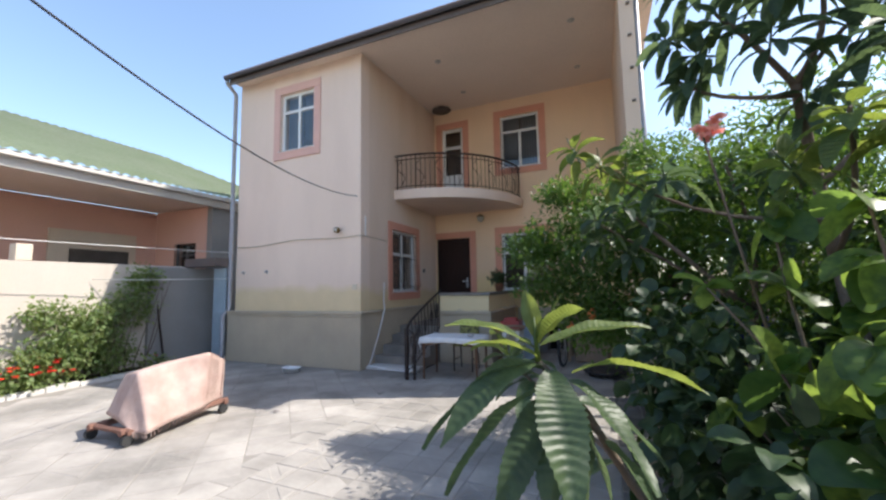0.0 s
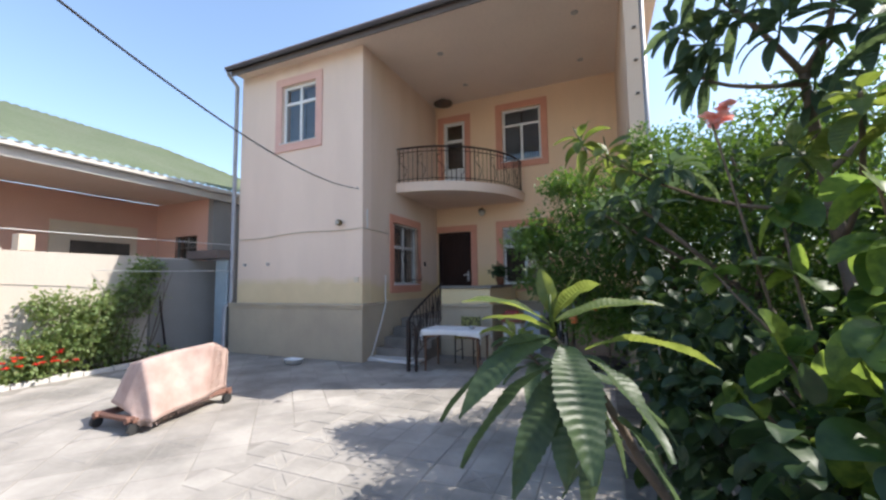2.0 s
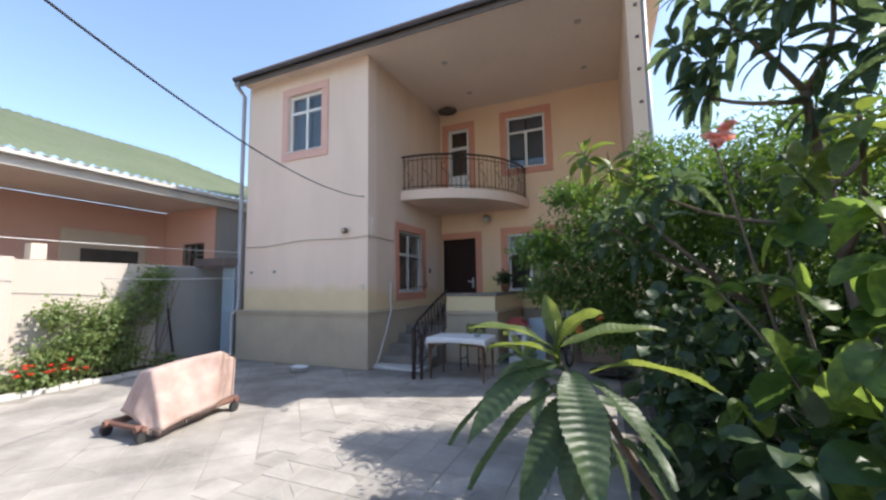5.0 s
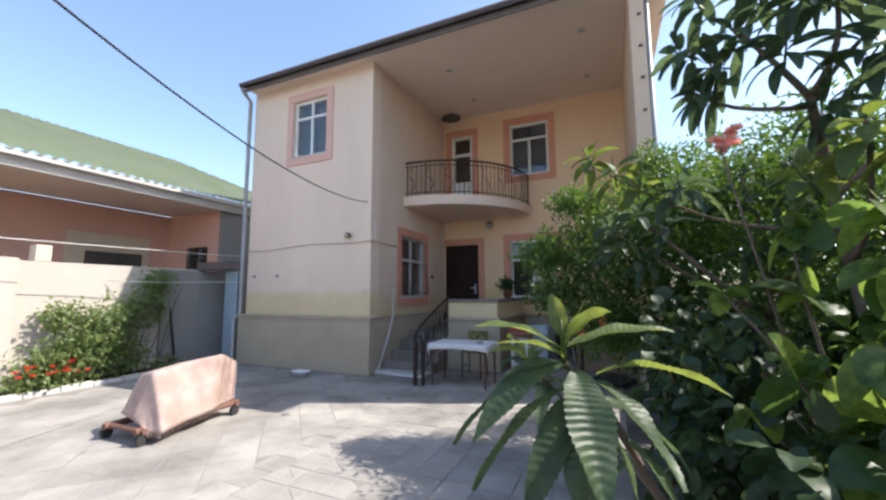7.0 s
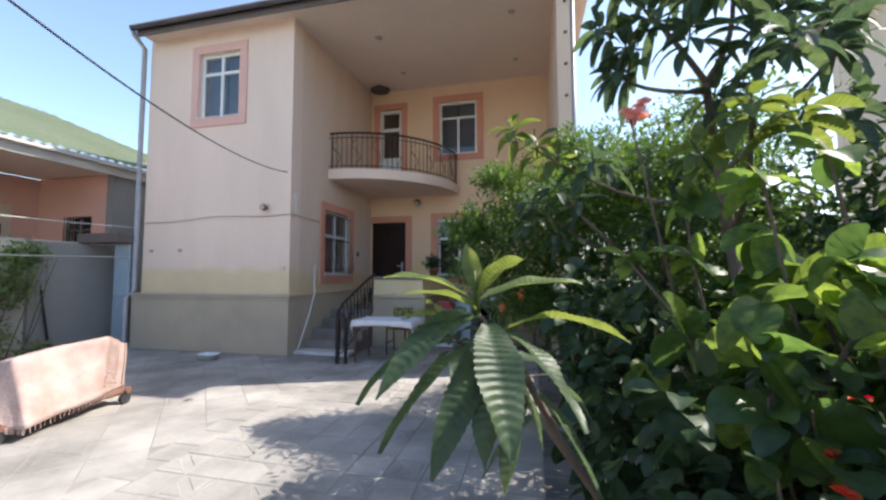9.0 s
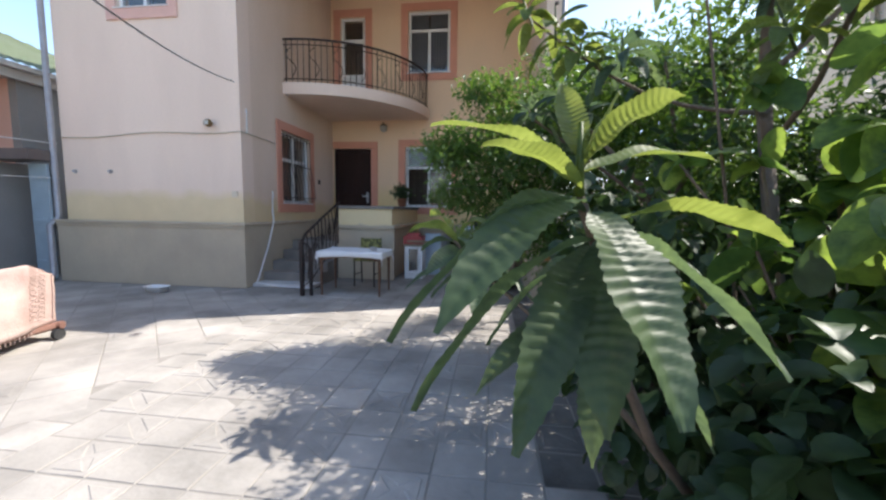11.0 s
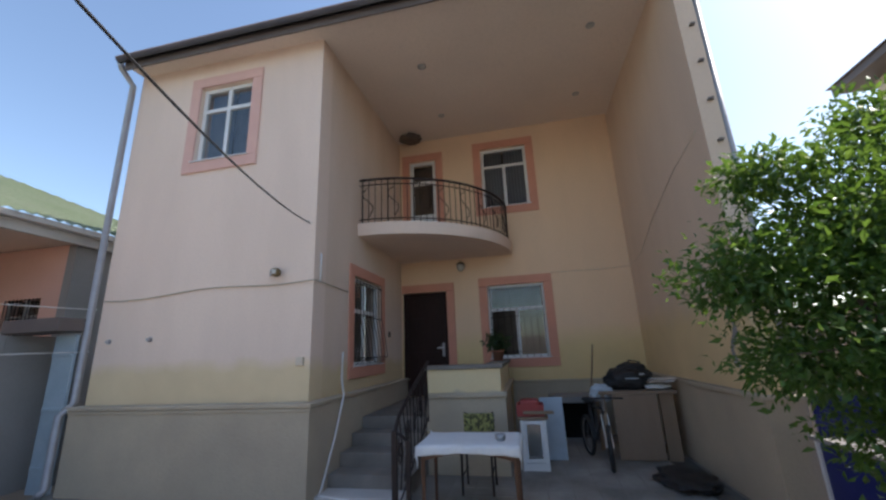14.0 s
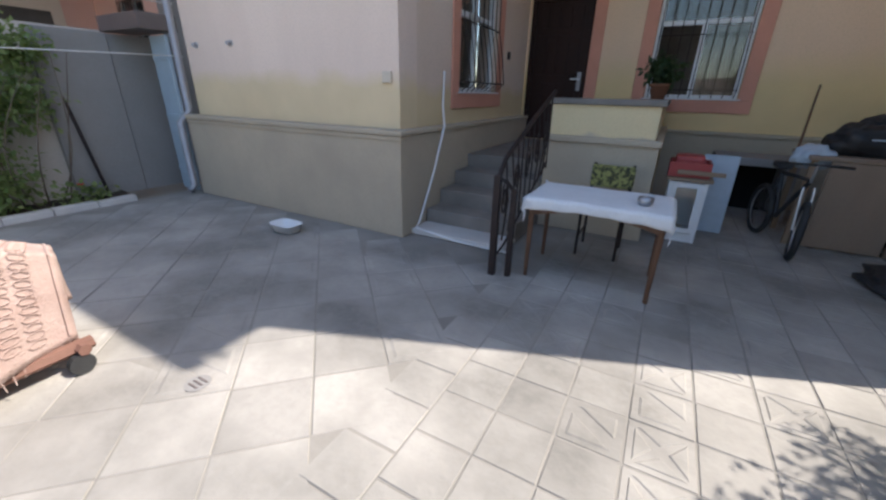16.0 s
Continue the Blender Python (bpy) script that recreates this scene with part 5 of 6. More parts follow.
def sack(name, label, cat, at, r, material, seed, strap=False):
    """A soft, sagging bag with folds."""
    t = thing(name, label, cat, (at[0], at[1], at[2]))
    bm = bmesh.new()
    bmesh.ops.create_icosphere(bm, subdivisions=4, radius=1.0)
    for v in bm.verts:
        n_ = noise.noise(v.co * 2.1 + Vector((seed, 0, 0))) * 0.28 + noise.noise(v.co * 6 + Vector((seed, 3, 0))) * 0.10
        c = v.co * (1 + n_)
        z = max(c.z, -0.72)
        v.co = Vector((at[0] + c.x * r[0], at[1] + c.y * r[1], at[2] + (z + 0.72) * r[2]))
    part("body", bm, material, t, smooth=True)
    if strap:
        part("strap", tubed([(at[0] - r[0] * 0.6, at[1] - r[1] * 0.5, at[2] + r[2] * 1.1), (at[0] - r[0] * 0.2, at[1] - r[1] * 0.7, at[2] + r[2] * 1.85), (at[0] + r[0] * 0.4, at[1] - r[1] * 0.6, at[2] + r[2] * 1.7), (at[0] + r[0] * 0.7, at[1] - r[1] * 0.5, at[2] + r[2] * 0.9)], 0.012, 6), BLACKBAG, t)
        part("trim", boxed(at[0] - r[0] * 0.1, at[0] + r[0] * 0.5, at[1] - r[1] * 1.02, at[1] - r[1] * 0.95, at[2] + r[2] * 0.9, at[2] + r[2] * 0.98), PALEBLUE, t)
    return t


sack("holdall", "black nylon holdall lying on the workbench", "bag", (0.08, 8.65, 0.902), (0.30, 0.2, 0.17), BLACKBAG, 2, True)
sack("plastic_bag", "crumpled pale blue plastic bag on the workbench", "bag", (-0.28, 8.55, 0.76), (0.17, 0.14, 0.13), PALEBLUE, 5)
sack("plastic_bag", "flat white plastic sack on the workbench end", "bag", (0.48, 8.6, 0.902), (0.17, 0.16, 0.05), PVC, 7)
sack("rubber_mat", "crumpled black rubber sheet on the paving", "sheet", (0.34, 7.5, 0.004), (0.30, 0.40, 0.075), BLACKBAG, 9)
sack("sports_bag", "black bag with pale straps heaped on the workbench", "bag", (0.22, 8.75, 0.902), (0.24, 0.18, 0.22), BLACKBAG, 13, True)
paper = thing("paper_stack", "loose stack of pale papers on the workbench end", "papers", (0.5, 8.5, 0.902))
for k in range(4):
    part("sheet", boxed(-0.15, 0.15, -0.10, 0.10, 0.0, 0.012, m=Matrix.Translation((0.50 + 0.02 * k, 8.48, 1.00 + 0.014 * k)) @ Matrix.Rotation(0.3 * k - 0.4, 4, "Z")), PVC if k % 2 else CARD, paper)
stick = thing("stick", "thin dark stick leaning on the wall", "stick", (-0.45, 9.3, 0.9))
part("stick", tubed([(-0.42, 8.55, 0.9), (-0.12, 9.9, 1.55)], 0.012, 6), LEGWOOD, stick)

# bicycle leaning at the bench
bike = thing("bicycle", "dark bicycle with a steel fork leaning at the bench", "bicycle", (-0.35, 8.1, 0))


def wheel(cx, cy, r, ang):
    ca, sa = math.cos(ang), math.sin(ang)
    ring = [(cx + r * math.cos(a) * ca, cy + r * math.cos(a) * sa, r + 0.02 + r * math.sin(a)) for a in (2 * math.pi * k / 32 for k in range(32))]
    w = part("wheel", tubed([(cx + (r - 0.02) * math.cos(a) * ca, cy + (r - 0.02) * math.cos(a) * sa, r + 0.02 + (r - 0.02) * math.sin(a)) for a in (2 * math.pi * k / 32 for k in range(32))], 0.010, 6, closed=True), CHROME, bike, "steel rim")
    part("tyre", tubed(ring, 0.027, 8, closed=True), RUBBER, w, smooth=True)
    for k in range(14):
        a = 2 * math.pi * k / 14
        part("spoke", tubed([(cx, cy, r + 0.02), (cx + (r - 0.03) * math.cos(a) * ca, cy + (r - 0.03) * math.cos(a) * sa, r + 0.02 + (r - 0.03) * math.sin(a))], 0.0015, 4), CHROME, w)


wheel(-0.36, 7.92, 0.25, radians(80))
wheel(-0.52, 8.72, 0.25, radians(100))
hd, bb, st = (-0.37, 8.02, 0.72), (-0.45, 8.38, 0.28), (-0.48, 8.52, 0.70)
for a, b, r in ((hd, bb, 0.02), (bb, st, 0.018), (hd, st, 0.018), (bb, (-0.52, 8.72, 0.27), 0.011), (st, (-0.52, 8.72, 0.27), 0.010)):
    part("frame_tube", tubed([a, b], r, 8), BLACKBAG, bike)
for d in (-0.04, 0.04):
    part("fork", tubed([(-0.37 + d, 8.0, 0.66), (-0.36 + d, 7.92, 0.27)], 0.012, 8), CHROME, bike, "steel fork blade")
part("handlebar", tubed([(-0.62, 8.1, 0.84), (-0.5, 7.98, 0.86), (-0.24, 7.98, 0.86), (-0.1, 8.1, 0.84)], 0.012, 8), BLACKBAG, bike)
part("stem", tubed([(-0.37, 8.02, 0.70), (-0.37, 7.98, 0.86)], 0.014, 8), CHROME, bike)
part("saddle", boxed(-0.55, -0.42, 8.45, 8.70, 0.74, 0.80, bevel=0.025), RUBBER, bike)

# potted plant on the parapet
pot = thing("potted_plant", "small bushy plant in a terracotta pot on the parapet", "plant", (-1.77, 8.9, 1.36))
part("pot", lathe(bmesh.new(), -1.77, 8.9, [(0.07, 1.361), (0.10, 1.50), (0.11, 1.50), (0.11, 1.53), (0.09, 1.53), (0.08, 1.50)], 16), TERRA, pot, smooth=True)
mesh_part("foliage", *scatter(420, [(-1.77, 8.9, 1.66, 0.19, 0.19, 0.15, 1)], np.random.default_rng(3), 0.07, 0.6, 0.2, 0.1), DARKLEAF, pot, "", False, "stuff")

# wall lamps
def lantern(at, out, label):
    t = thing("wall_lamp", label, "lamp", at)
    x, y, z = at
    part("plate", boxed(x - 0.05, x + 0.05, y - 0.02, y - 0.003, z - 0.06, z + 0.06, bevel=0.006), BRASS, t)
    part("arm", tubed([(x, y - 0.02, z), (x, y - 0.07, z + 0.03), (x, y - out, z)], 0.012, 8), BRASS, t)
    bm = lathe(bmesh.new(), x, y - out, [(0.03, z - 0.12), (0.075, z - 0.08), (0.09, z - 0.01), (0.06, z + 0.02)], 12)
    part("shade", bm, LAMPGLASS, t, "frosted glass shade", smooth=True)
    part("cap", lathe(bmesh.new(), x, y - out, [(0.095, z + 0.022), (0.06, z + 0.06), (0.015, z + 0.08), (0.012, z + 0.10)], 12), BRASS, t)


lantern((-2.50, BY, 3.27), 0.16, "brass wall lamp with a frosted shade under the balcony")
fl = thing("wall_spotlight", "small round metal spotlight on the front wall", "lamp", (-4.35, FY, 2.62))
part("plate", boxed(-4.47, -4.37, FY - 0.03, FY - 0.003, 2.60, 2.68, bevel=0.006), CHROME, fl)
bm = bmesh.new()
prof = [(0.0, 0.04), (0.04, 0.06), (0.09, 0.055), (0.10, 0.045)]
rings = [[bm.verts.new((-4.33 + r * math.cos(2 * math.pi * k / 14), FY - 0.04 - d, 2.62 + r * math.sin(2 * math.pi * k / 14))) for k in range(14)] for d, r in prof]
for a, b in zip(rings, rings[1:]):
    for k in range(14):
        bm.faces.new((a[k], a[(k + 1) % 14], b[(k + 1) % 14], b[k]))
bm.faces.new(rings[0])
bm.faces.new(rings[-1])
part("head", bm, BRASS, fl, smooth=True)
part("lens", boxed(-4.36, -4.30, FY - 0.146, FY - 0.141, 2.59, 2.65, bevel=0.002), LAMPGLASS, fl)
for x, y in ((-2.6, 7.6), (0.1, 7.4), (-2.6, 9.2), (0.1, 9.2)):
    z = 6.17 + 0.43 * (y - RYF) / (14.0 - RYF)
    dl = thing("downlight", "small round recessed downlight in the soffit", "lamp", (x, y, z), group="soffit downlights")
    part("ring", lathe(bmesh.new(), x, y, [(0.055, z - 0.014), (0.065, z - 0.008), (0.065, z - 0.002)], 16), CHROME, dl)
    part("lens", lathe(bmesh.new(), x, y, [(0.03, z - 0.020), (0.04, z - 0.0145)], 12), LAMPGLASS, dl)
nest = thing("soot_patch", "dark mud nest in the corner of the soffit", "nest", (-3.45, 9.75, 6.3))
bm = bmesh.new()
bmesh.ops.create_icosphere(bm, subdivisions=3, radius=1.0)
for v in bm.verts:
    k = 1 + 0.3 * noise.noise(v.co * 3)
    v.co = Vector((-3.48 + v.co.x * 0.26 * k, 9.86 + v.co.y * 0.24 * k, 6.305 + min(v.co.z, 0.2) * 0.045 * k))
part("mud", bm, NEST, nest, smooth=True)

# cables, conduits and nubs on the walls
def cable(name, label, pts, r, material, cat="cable"):
    t = thing(name, label, cat, pts[0])
    part("run", tubed(pts, r, 6), material, t, smooth=True)


seam = []
for k in range(25):
    f = k / 24
    seam.append((LX + 0.02 + (CX - LX - 0.02) * f, FY - 0.016, 2.44 + 0.07 * f - 0.025 * math.sin(f * 9)))
seam += [(CX + 0.016, FY - 0.016, 2.50), (CX + 0.016, FY + 0.5, 2.49), (CX + 0.016, 7.6, 2.47)]
cable("wall_cable", "dusty cable pinned along the front wall", seam, 0.008, PLINTH)
cable("wall_cable", "thin cable along the wall behind the balcony", [(-0.7, BY - 0.012, 3.0), (0.3, BY - 0.012, 2.99), (RX - 0.012, BY - 0.012, 3.01), (RX - 0.012, 9.4, 3.05), (RX - 0.012, 8.4, 3.45), (RX - 0.012, 7.4, 3.72), (RX - 0.012, 6.6, 3.85)], 0.005, CREAMPANEL)
cable("white_conduit", "white plastic conduit on the side wall", [(CX + 0.015, FY + 0.14, 2.50), (CX + 0.015, FY + 0.14, 2.88)], 0.012, PVC)
cable("white_hose", "thin white hose running down beside the steps", [(CX + 0.02, 7.42, 1.60), (CX + 0.03, 7.38, 1.25), (CX + 0.145, 7.22, 1.05), (CX + 0.15, 7.0, 0.6), (CX + 0.14, 6.72, 0.10), (CX + 0.16, 6.62, 0.066), (-3.2, 6.59, 0.02), (-2.66, 6.58, 0.02)], 0.012, PVC)
for x in (-6.92, -6.24):
    t = thing("pipe_stub", "short capped pipe stub in the front wall", "pipe", (x, FY, 1.87))
    part("stub", tubed([(x, FY, 1.87), (x + 0.02, FY - 0.06, 1.87)], 0.022, 8), GALV, t)
    part("collar", tubed([(x, FY - 0.003, 1.87), (x + 0.004, FY - 0.014, 1.87)], 0.034, 10), GALV, t)
t = thing("socket_box", "small white socket box on the front wall", "socket", (-3.98, FY, 1.5))
part("box", boxed(-4.03, -3.93, FY - 0.03, FY - 0.003, 1.46, 1.56, bevel=0.008), CREAMPANEL, t)
t = thing("doorbell", "small dark doorbell beside the entrance door", "doorbell", (CX, 9.35, 1.9))
part("box", boxed(CX + 0.003, CX + 0.03, 9.32, 9.38, 1.85, 1.95, bevel=0.006), IRON, t)
A_, D_ = Vector((-3.93, FY - 0.03, 3.263)), Vector((0.305, -0.952, 0.0))
cable("overhead_cable", "black twisted supply cable slung to the house wall", [A_ + D_ * (0.3 * k) + Vector((0, 0, -0.2075 * 0.3 * k + 0.0298 * (0.3 * k) ** 2)) for k in range(41)], 0.008, WIRE)
t = thing("cable_hook", "steel hook holding the supply cable", "hook", A_)
part("hook", tubed([(-3.93, FY, 3.26), (-3.93, FY - 0.05, 3.26), (-3.93, FY - 0.06, 3.29)], 0.008, 6), GALV, t)
cable("washing_line", "white washing line stretched along the garden wall", [(-7.22, FY - 0.02, 2.33), (-7.3, 5.8, 2.315), (-7.42, 4.2, 2.30), (-7.5, 2.6, 2.29), (-7.6, -1.0, 2.31), (-7.7, -5.0, 2.33)], 0.007, ROPE, "line")
cable("washing_line", "slack white line along the garden wall", [(-7.22, FY - 0.02, 1.75), (-7.4, 5.9, 1.74), (-7.6, 5.0, 1.72), (-8.05, 4.4, 1.74)], 0.006, ROPE, "line")
t = thing("rod", "thin iron rod leaning on the garden wall", "rod", (-7.95, 5.5, 0))
part("rod", tubed([(-7.9, 5.62, 0.02), (-8.05, 5.5, 1.35)], 0.02, 8), IRON, t)

# white tub
tub = thing("plastic_tub", "shallow white plastic tub on the paving", "tub", (-4.88, 5.95, 0))
bm = bmesh.new()
rings = []
for s, z in ((0.82, 0.004), (1.0, 0.085), (1.06, 0.088), (1.05, 0.092), (0.96, 0.088), (0.80, 0.015)):
    ring = []
    for k in range(28):
        a = 2 * math.pi * k / 28
        c, d = math.cos(a), math.sin(a)
        q_ = (abs(c) ** 4 + abs(d) ** 4) ** -0.25
        ring.append(bm.verts.new((-4.88 + 0.17 * s * c * q_ * 0.95, 5.95 + 0.115 * s * d * q_ * 0.95, z)))
    rings.append(ring)
for a, b in zip(rings, rings[1:]):
    for k in range(28):
        bm.faces.new((a[k], a[(k + 1) % 28], b[(k + 1) % 28], b[k]))
bm.faces.new(list(reversed(rings[0])))
bm.faces.new(rings[-1])
part("tub", bm, PVC, tub, smooth=True)
dr_ = thing("drain_cover", "small rusty drain cover set in the paving", "drain", (-3.4, 4.15, 0.004))
part("rim", lathe(bmesh.new(), -3.40, 4.15, [(0.058, 0.001), (0.062, 0.004), (0.05, 0.004)], 18), GREYCEMENT, dr_)
for k in range(3):
    part("slat", boxed(-3.435, -3.365, 4.12 + 0.026 * k, 4.13 + 0.026 * k, 0.0042, 0.007), FASCIA, dr_)

# rug thrown over a low wheeled frame
trolley = thing("wheeled_frame", "low reddish timber frame on small wheels", "trolley", (-4.2, 3.3, 0))
F0, F1 = Vector((-4.24, 2.80, 0.13)), Vector((-4.28, 3.98, 0.13))
ax = (F1 - F0).normalized()
sd = Vector((ax.y, -ax.x, 0))
for k in (-0.25, 0.25):
    part("beam", tubed([F0 + sd * k, F1 + sd * k], 0.035, 6), REDWOOD, trolley)
for f in (0.05, 0.5, 0.95):
    p = F0.lerp(F1, f)
    part("crossbar", tubed([p - sd * 0.32, p + sd * 0.32], 0.03, 6), REDWOOD, trolley)
for f in (0.04, 0.93):
    for k in (-0.29, 0.29):
        p = F0.lerp(F1, f) + sd * k
        part("wheel", tubed([(p.x - sd.x * 0.02, p.y - sd.y * 0.02, 0.055), (p.x + sd.x * 0.02, p.y + sd.y * 0.02, 0.055)], 0.055, 14), RUBBER, trolley)
part("prop", tubed([F0.lerp(F1, 0.4), Vector((-4.3, 3.2, 0.60))], 0.03, 6), REDWOOD, trolley)
part("prop", tubed([F0.lerp(F1, 0.9), Vector((-4.22, 3.78, 0.66))], 0.03, 6), REDWOOD, trolley)
rug = thing("rug", "faded pink patterned rug thrown over the wheeled frame to dry", "rug", (-4.2, 3.4, 0.14))
CTRL = [[(-4.62, 3.00, 0.20), (-4.65, 3.08, 0.20), (-4.60, 3.50, 0.20), (-4.55, 3.90, 0.20), (-4.47, 4.08, 0.22)],
        [(-4.50, 2.95, 0.22), (-4.52, 3.10, 0.62), (-4.48, 3.50, 0.68), (-4.40, 3.85, 0.70), (-4.38, 4.05, 0.60)],
        [(-4.18, 2.87, 0.22), (-4.12, 3.00, 0.70), (-4.06, 3.40, 0.75), (-4.00, 3.73, 0.79), (-4.08, 3.99, 0.63)],
        [(-3.92, 2.88, 0.13), (-3.78, 2.93, 0.11), (-3.88, 3.30, 0.14), (-3.93, 3.62, 0.15), (-4.06, 3.95, 0.17)]]


def bez(p, t):
    while len(p) > 1:
        p = [a.lerp(b, t) for a, b in zip(p, p[1:])]
    return p[0]


def lin(p, t):
    k = min(int(t * (len(p) - 1)), len(p) - 2)
    return p[k].lerp(p[k + 1], t * (len(p) - 1) - k)


def rug_at(u, v):
    rows = []
    for row in CTRL:
        r_ = [Vector(q_) for q_ in row]
        rows.append(lin(r_, u).lerp(bez(r_, u), 0.12))
    p = lin(rows, v).lerp(bez(rows, v), 0.12)
    drop = max(0.0, v - 0.35)
    fold = 0.05 * math.sin(u * 17 + v * 3) * drop * (1 - 0.5 * u) + 0.030 * noise.noise((u * 5, v * 6, 2)) + 0.012 * noise.noise((u * 14, v * 12, 5))
    return p + Vector((0.9, -0.3, 0.15)) * fold


ro = grid_cloth(rug_at, 44, 44, RUG, "carpet", rug, 0.012, "faded pink pile")
for k in range(1):
    uu = 0.975
    part("border", tubed([rug_at(uu, 0.36 + 0.62 * s / 30) + Vector((0.008, -0.003, 0.006)) for s in range(31)], 0.007, 4), RUGDARK if k != 1 else RUG, rug)
for k in range(22):
    for c in range(2):
        s0 = 0.37 + 0.6 * (k + 0.5 * c) / 22
        uu = 0.80 + 0.075 * c
        pts = [rug_at(uu + 0.03 * math.cos(a), s0 + 0.011 * math.sin(a)) + Vector((0.008, -0.003, 0.006)) for a in (2 * math.pi * q_ / 8 for q_ in range(8))]
        part("motif", tubed(pts, 0.0026, 4, closed=True), RUGDARK, rug)
for k in range(34):
    f = k / 33
    p = rug_at(f, 1.0)
    part("fringe", tubed([p, p + Vector((0.008 * math.sin(k * 3), 0.006 * math.cos(k * 5), -0.05))], 0.003, 4), RUG, rug)

# blue metal stall and timber post at the garden edge
stall = thing("blue_stall", "deep blue sheet metal stall under the pomegranate tree", "stall", (1.2, 5.7, 0))
part("side_panel", boxed(1.02, 1.05, 5.12, 6.34, 0.03, 0.70, bevel=0.006), BLUE, stall)
part("back_panel", boxed(1.052, 2.1, 6.30, 6.33, 0.03, 1.05, bevel=0.006), BLUE, stall)
part("far_panel", boxed(2.08, 2.11, 5.12, 6.298, 0.03, 1.05, bevel=0.006), BLUE, stall)
part("counter", boxed(0.98, 2.14, 5.06, 6.345, 0.705, 0.74, bevel=0.008), GREYCEMENT, stall, "grey board top")
part("upper_panel", boxed(1.12, 2.0, 5.62, 5.65, 0.742, 1.25, bevel=0.006), BLUE, stall)
for x, y in ((1.0, 5.09), (2.09, 5.09), (1.0, 6.30)):
    part("post", boxed(x, x + 0.03, y - 0.015, y + 0.015, 0.0, 0.704), PVC, stall, "white corner post")
# shelf coloured near black for the shade inside the stall
part("shelf", boxed(1.06, 2.07, 5.2, 6.29, 0.30, 0.33), RECESSSHADE, stall)
post = thing("timber_post", "weathered timber post propping the tree", "post", (0.70, 3.92, 0))
part("post", tubed([(0.70, 3.94, 0.02), (0.84, 4.15, 0.9), (0.95, 4.3, 1.6)], 0.045, 6, 0.04), TIMBER, post)
part("foot", boxed(0.62, 0.78, 3.85, 4.0, 0.0, 0.022, bevel=0.005), STEP, post, "small stone under the post")

# ---------------------------------------------------------------- paving tiles and kerbs
def tile_mesh(pattern, size, material):
    bm = bmesh.new()
    h = size / 2 - 0.0035
    c, z0, z1 = 0.004, -0.009, 0.0
    lo = [bm.verts.new((x * h, y * h, z0)) for x, y in ((-1, -1), (1, -1), (1, 1), (-1, 1))]
    hi = [bm.verts.new((x * (h - c), y * (h - c), z1 - 0.003)) for x, y in ((-1, -1), (1, -1), (1, 1), (-1, 1))]
    for k in range(4):
        bm.faces.new((lo[k], lo[(k + 1) % 4], hi[(k + 1) % 4], hi[k]))
    bm.faces.new(hi)
    tris = []
    s = size / 2 - 0.03
    if pattern == 1:
        tris = [((-s, -s), (s, -s), (0, -0.025)), ((s, -s), (s, s), (0.025, 0)), ((s, s), (-s, s), (0, 0.025)), ((-s, s), (-s, -s), (-0.025, 0))]
    elif pattern == 2:
        tris = [((-s, -s), (s, -s), (-s, s - 0.05)), ((s, s), (-s + 0.02, s), (s, -s + 0.07))]
    for t in tris:
        cx, cy = sum(p[0] for p in t) / 3, sum(p[1] for p in t) / 3
        a = [bm.verts.new((cx + (x - cx) * 0.9, cy + (y - cy) * 0.9, z1 - 0.003)) for x, y in t]
        b = [bm.verts.new((cx + (x - cx) * 0.74, cy + (y - cy) * 0.74, z1 + 0.0015)) for x, y in t]
        for k in range(3):
            bm.faces.new((a[k], a[(k + 1) % 3], b[(k + 1) % 3], b[k]))
        bm.faces.new(b)
    me = bpy.data.meshes.new("tile")
    bm.to_mesh(me)
    bm.free()
    me.materials.append(material)
    return me


TS = 0.275
light = [tile_mesh(k, TS, TILE) for k in range(3)]
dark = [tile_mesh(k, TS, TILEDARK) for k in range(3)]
big = [tile_mesh(k, TS * 1.42, TILE) for k in (0, 2)]
rng = random.Random(7)
places = []
j = 0
for i in range(13):
    x = -2.30 + TS * (i + 0.5)
    for j in range(54):
        y = -4.6 + TS * (j + 0.5)
        if y > 10.0 or x > 1.1:
            continue
        if -2.75 < x < -1.55 and y > 7.5:
            continue
        if x > 0.72 and y > 6.3:
            continue
        # beyond x 0.48 the tile colour carries soil and painted tree shade
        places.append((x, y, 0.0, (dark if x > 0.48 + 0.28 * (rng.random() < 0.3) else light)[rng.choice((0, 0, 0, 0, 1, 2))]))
S2 = TS * 1.42
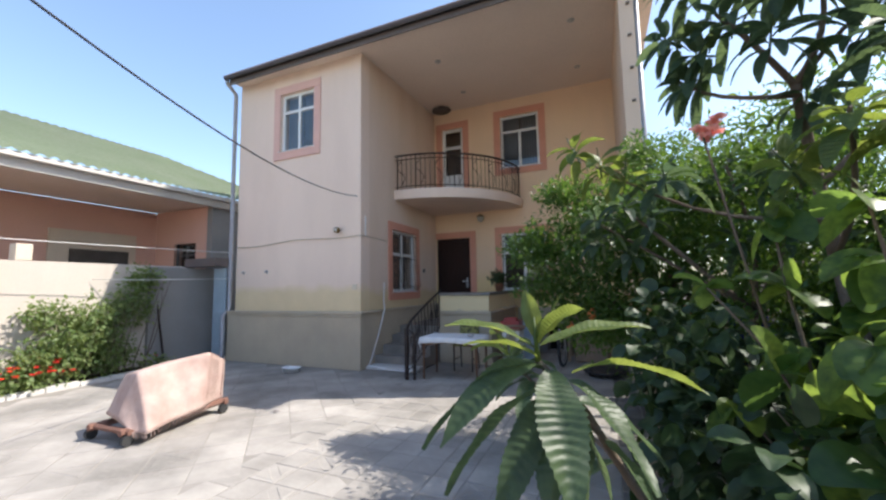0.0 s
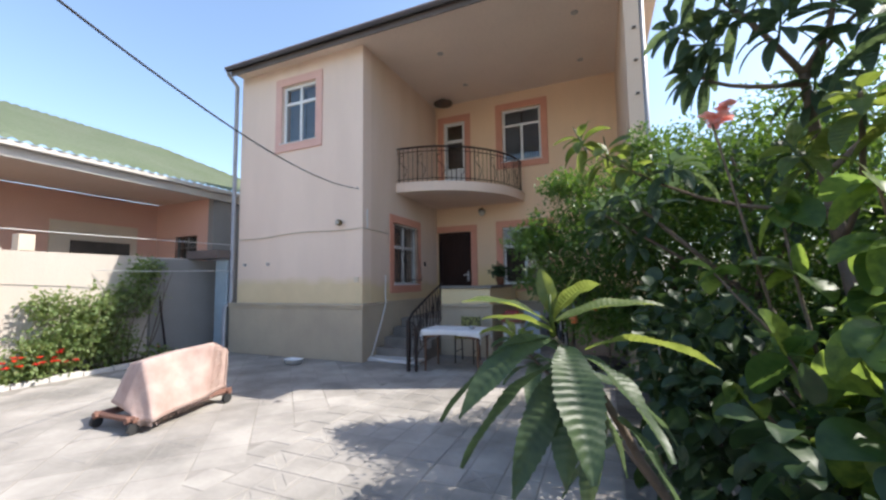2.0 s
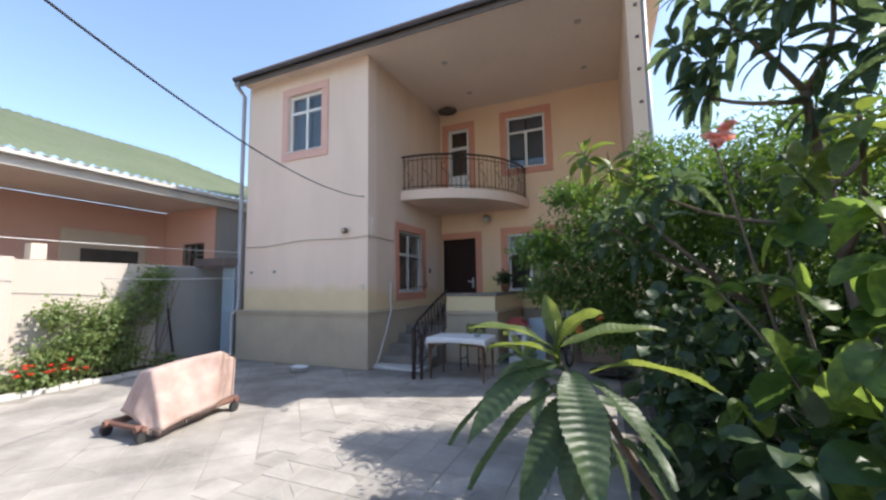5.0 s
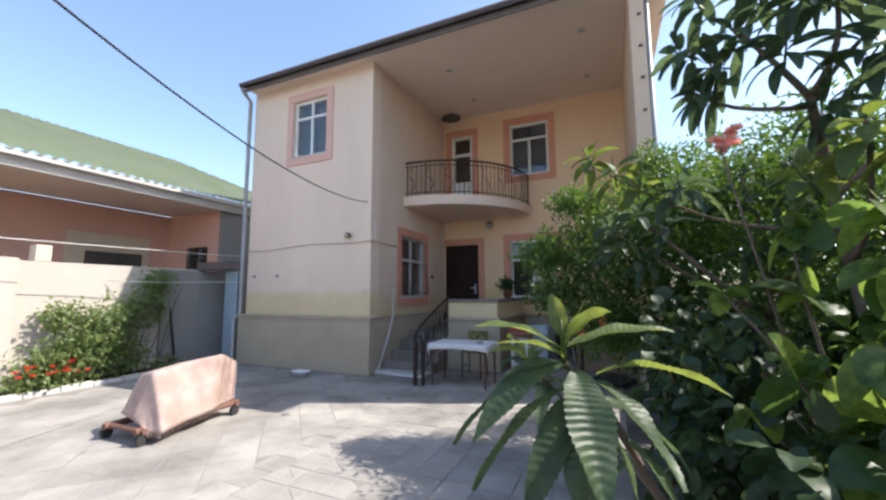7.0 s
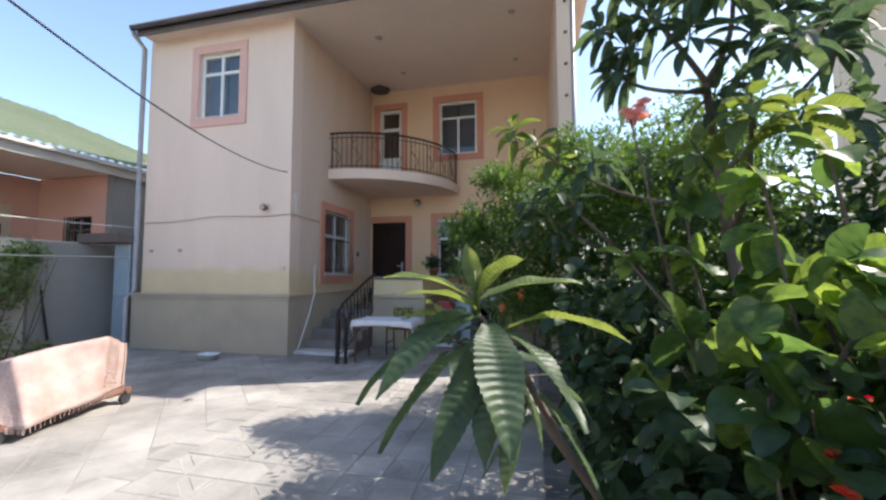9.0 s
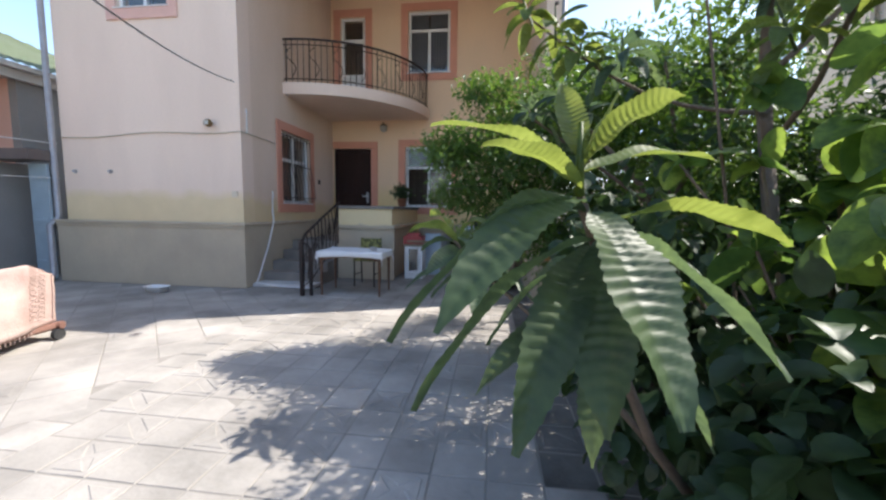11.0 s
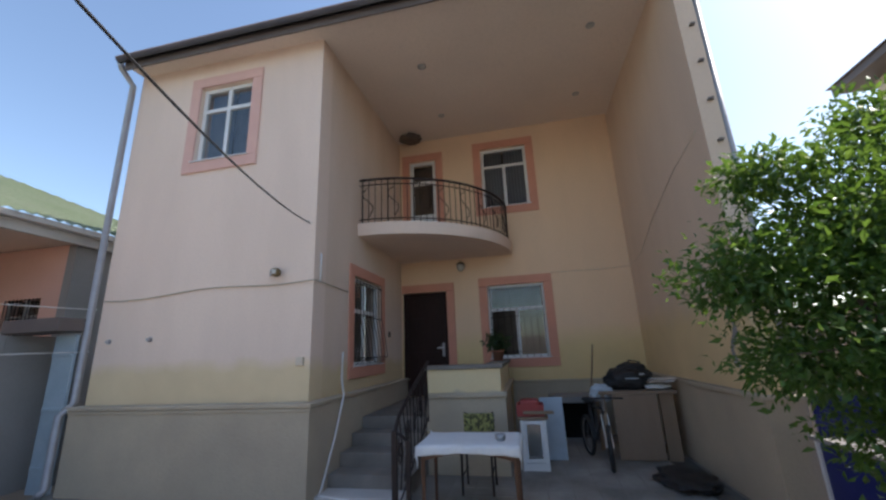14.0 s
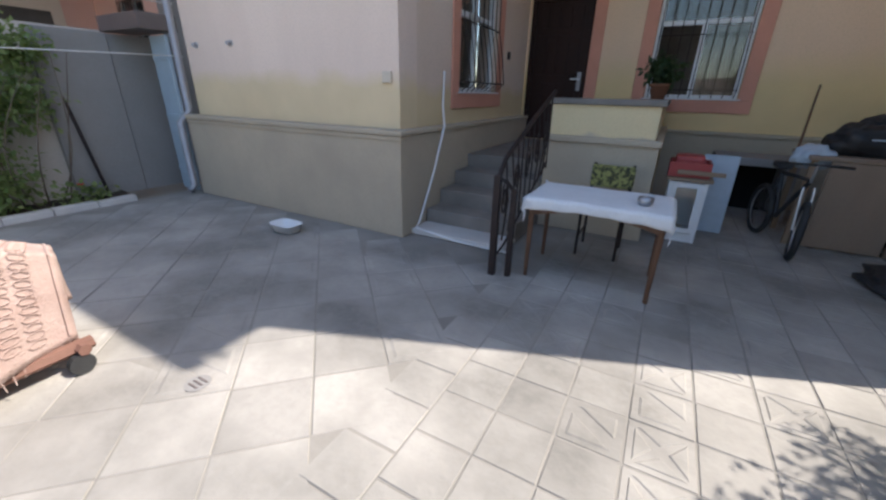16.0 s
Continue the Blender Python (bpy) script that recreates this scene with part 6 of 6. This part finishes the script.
for a in range(-26, 27):
    for b in range(-26, 27):
        x, y = -4.6 + (a - b) * S2 * 0.7071, 2.0 + (a + b) * S2 * 0.7071
        if x < -7.3 or x > -2.30 - S2 * 0.72 or y < -4.6 or y > 6.2:
            continue
        places.append((x, y, math.pi / 4, big[rng.choice((0, 0, 0, 0, 0, 1))]))
# half-width border course between the two patterns
for j in range(30):
    places.append((-2.30 - TS * 0.5, -2.0 + TS * (j + 0.5), 0.0, light[0]))
places.sort(key=lambda p: (p[0] + 1.4) ** 2 * 0.8 + (p[1] - 4.0) ** 2)
rest_v, rest_f, rest_m = [], [], []
for n, (x, y, a, me) in enumerate(places):
    tilt = Euler((rng.gauss(0, 0.006), rng.gauss(0, 0.006), a + rng.gauss(0, 0.004)))
    M = Matrix.LocRotScale((x, y, rng.gauss(0, 0.0012)), tilt, None)
    if n < 300:
        ob = new("tile", me)
        ob.parent = pavement
        ob.matrix_local = M
    else:
        o = len(rest_v)
        rest_v += [tuple(M @ v.co) for v in me.vertices]
        rest_f += [tuple(o + k for k in p.vertices) for p in me.polygons]
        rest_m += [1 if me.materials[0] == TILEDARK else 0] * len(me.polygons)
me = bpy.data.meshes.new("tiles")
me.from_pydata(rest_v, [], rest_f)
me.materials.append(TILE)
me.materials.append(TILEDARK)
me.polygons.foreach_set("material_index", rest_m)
ob = new("tiles", me)
ob.parent = pavement
tagged(ob, kind="stuff")
kerb = thing("kerb", "low worn stone kerb of the garden bed", "kerb", (1.15, 0, 0), kind="structure")
for k in range(15):
    y = -4.6 + 0.72 * k
    part("kerb_stone", boxed(1.105, 1.205, y, y + 0.71, -0.1, 0.05 + 0.012 * rng.random(), bevel=0.012), KERB, kerb)
kerb2 = thing("kerb", "low pale stone kerb of the flower bed", "kerb", (-7.5, 4, 0), kind="structure")
for k in range(8):
    y = 2.4 + 0.42 * k
    part("kerb_stone", boxed(-7.60, -7.48, y, y + 0.41, -0.1, 0.06 + 0.02 * rng.random(), bevel=0.015), MARBLE, kerb2)
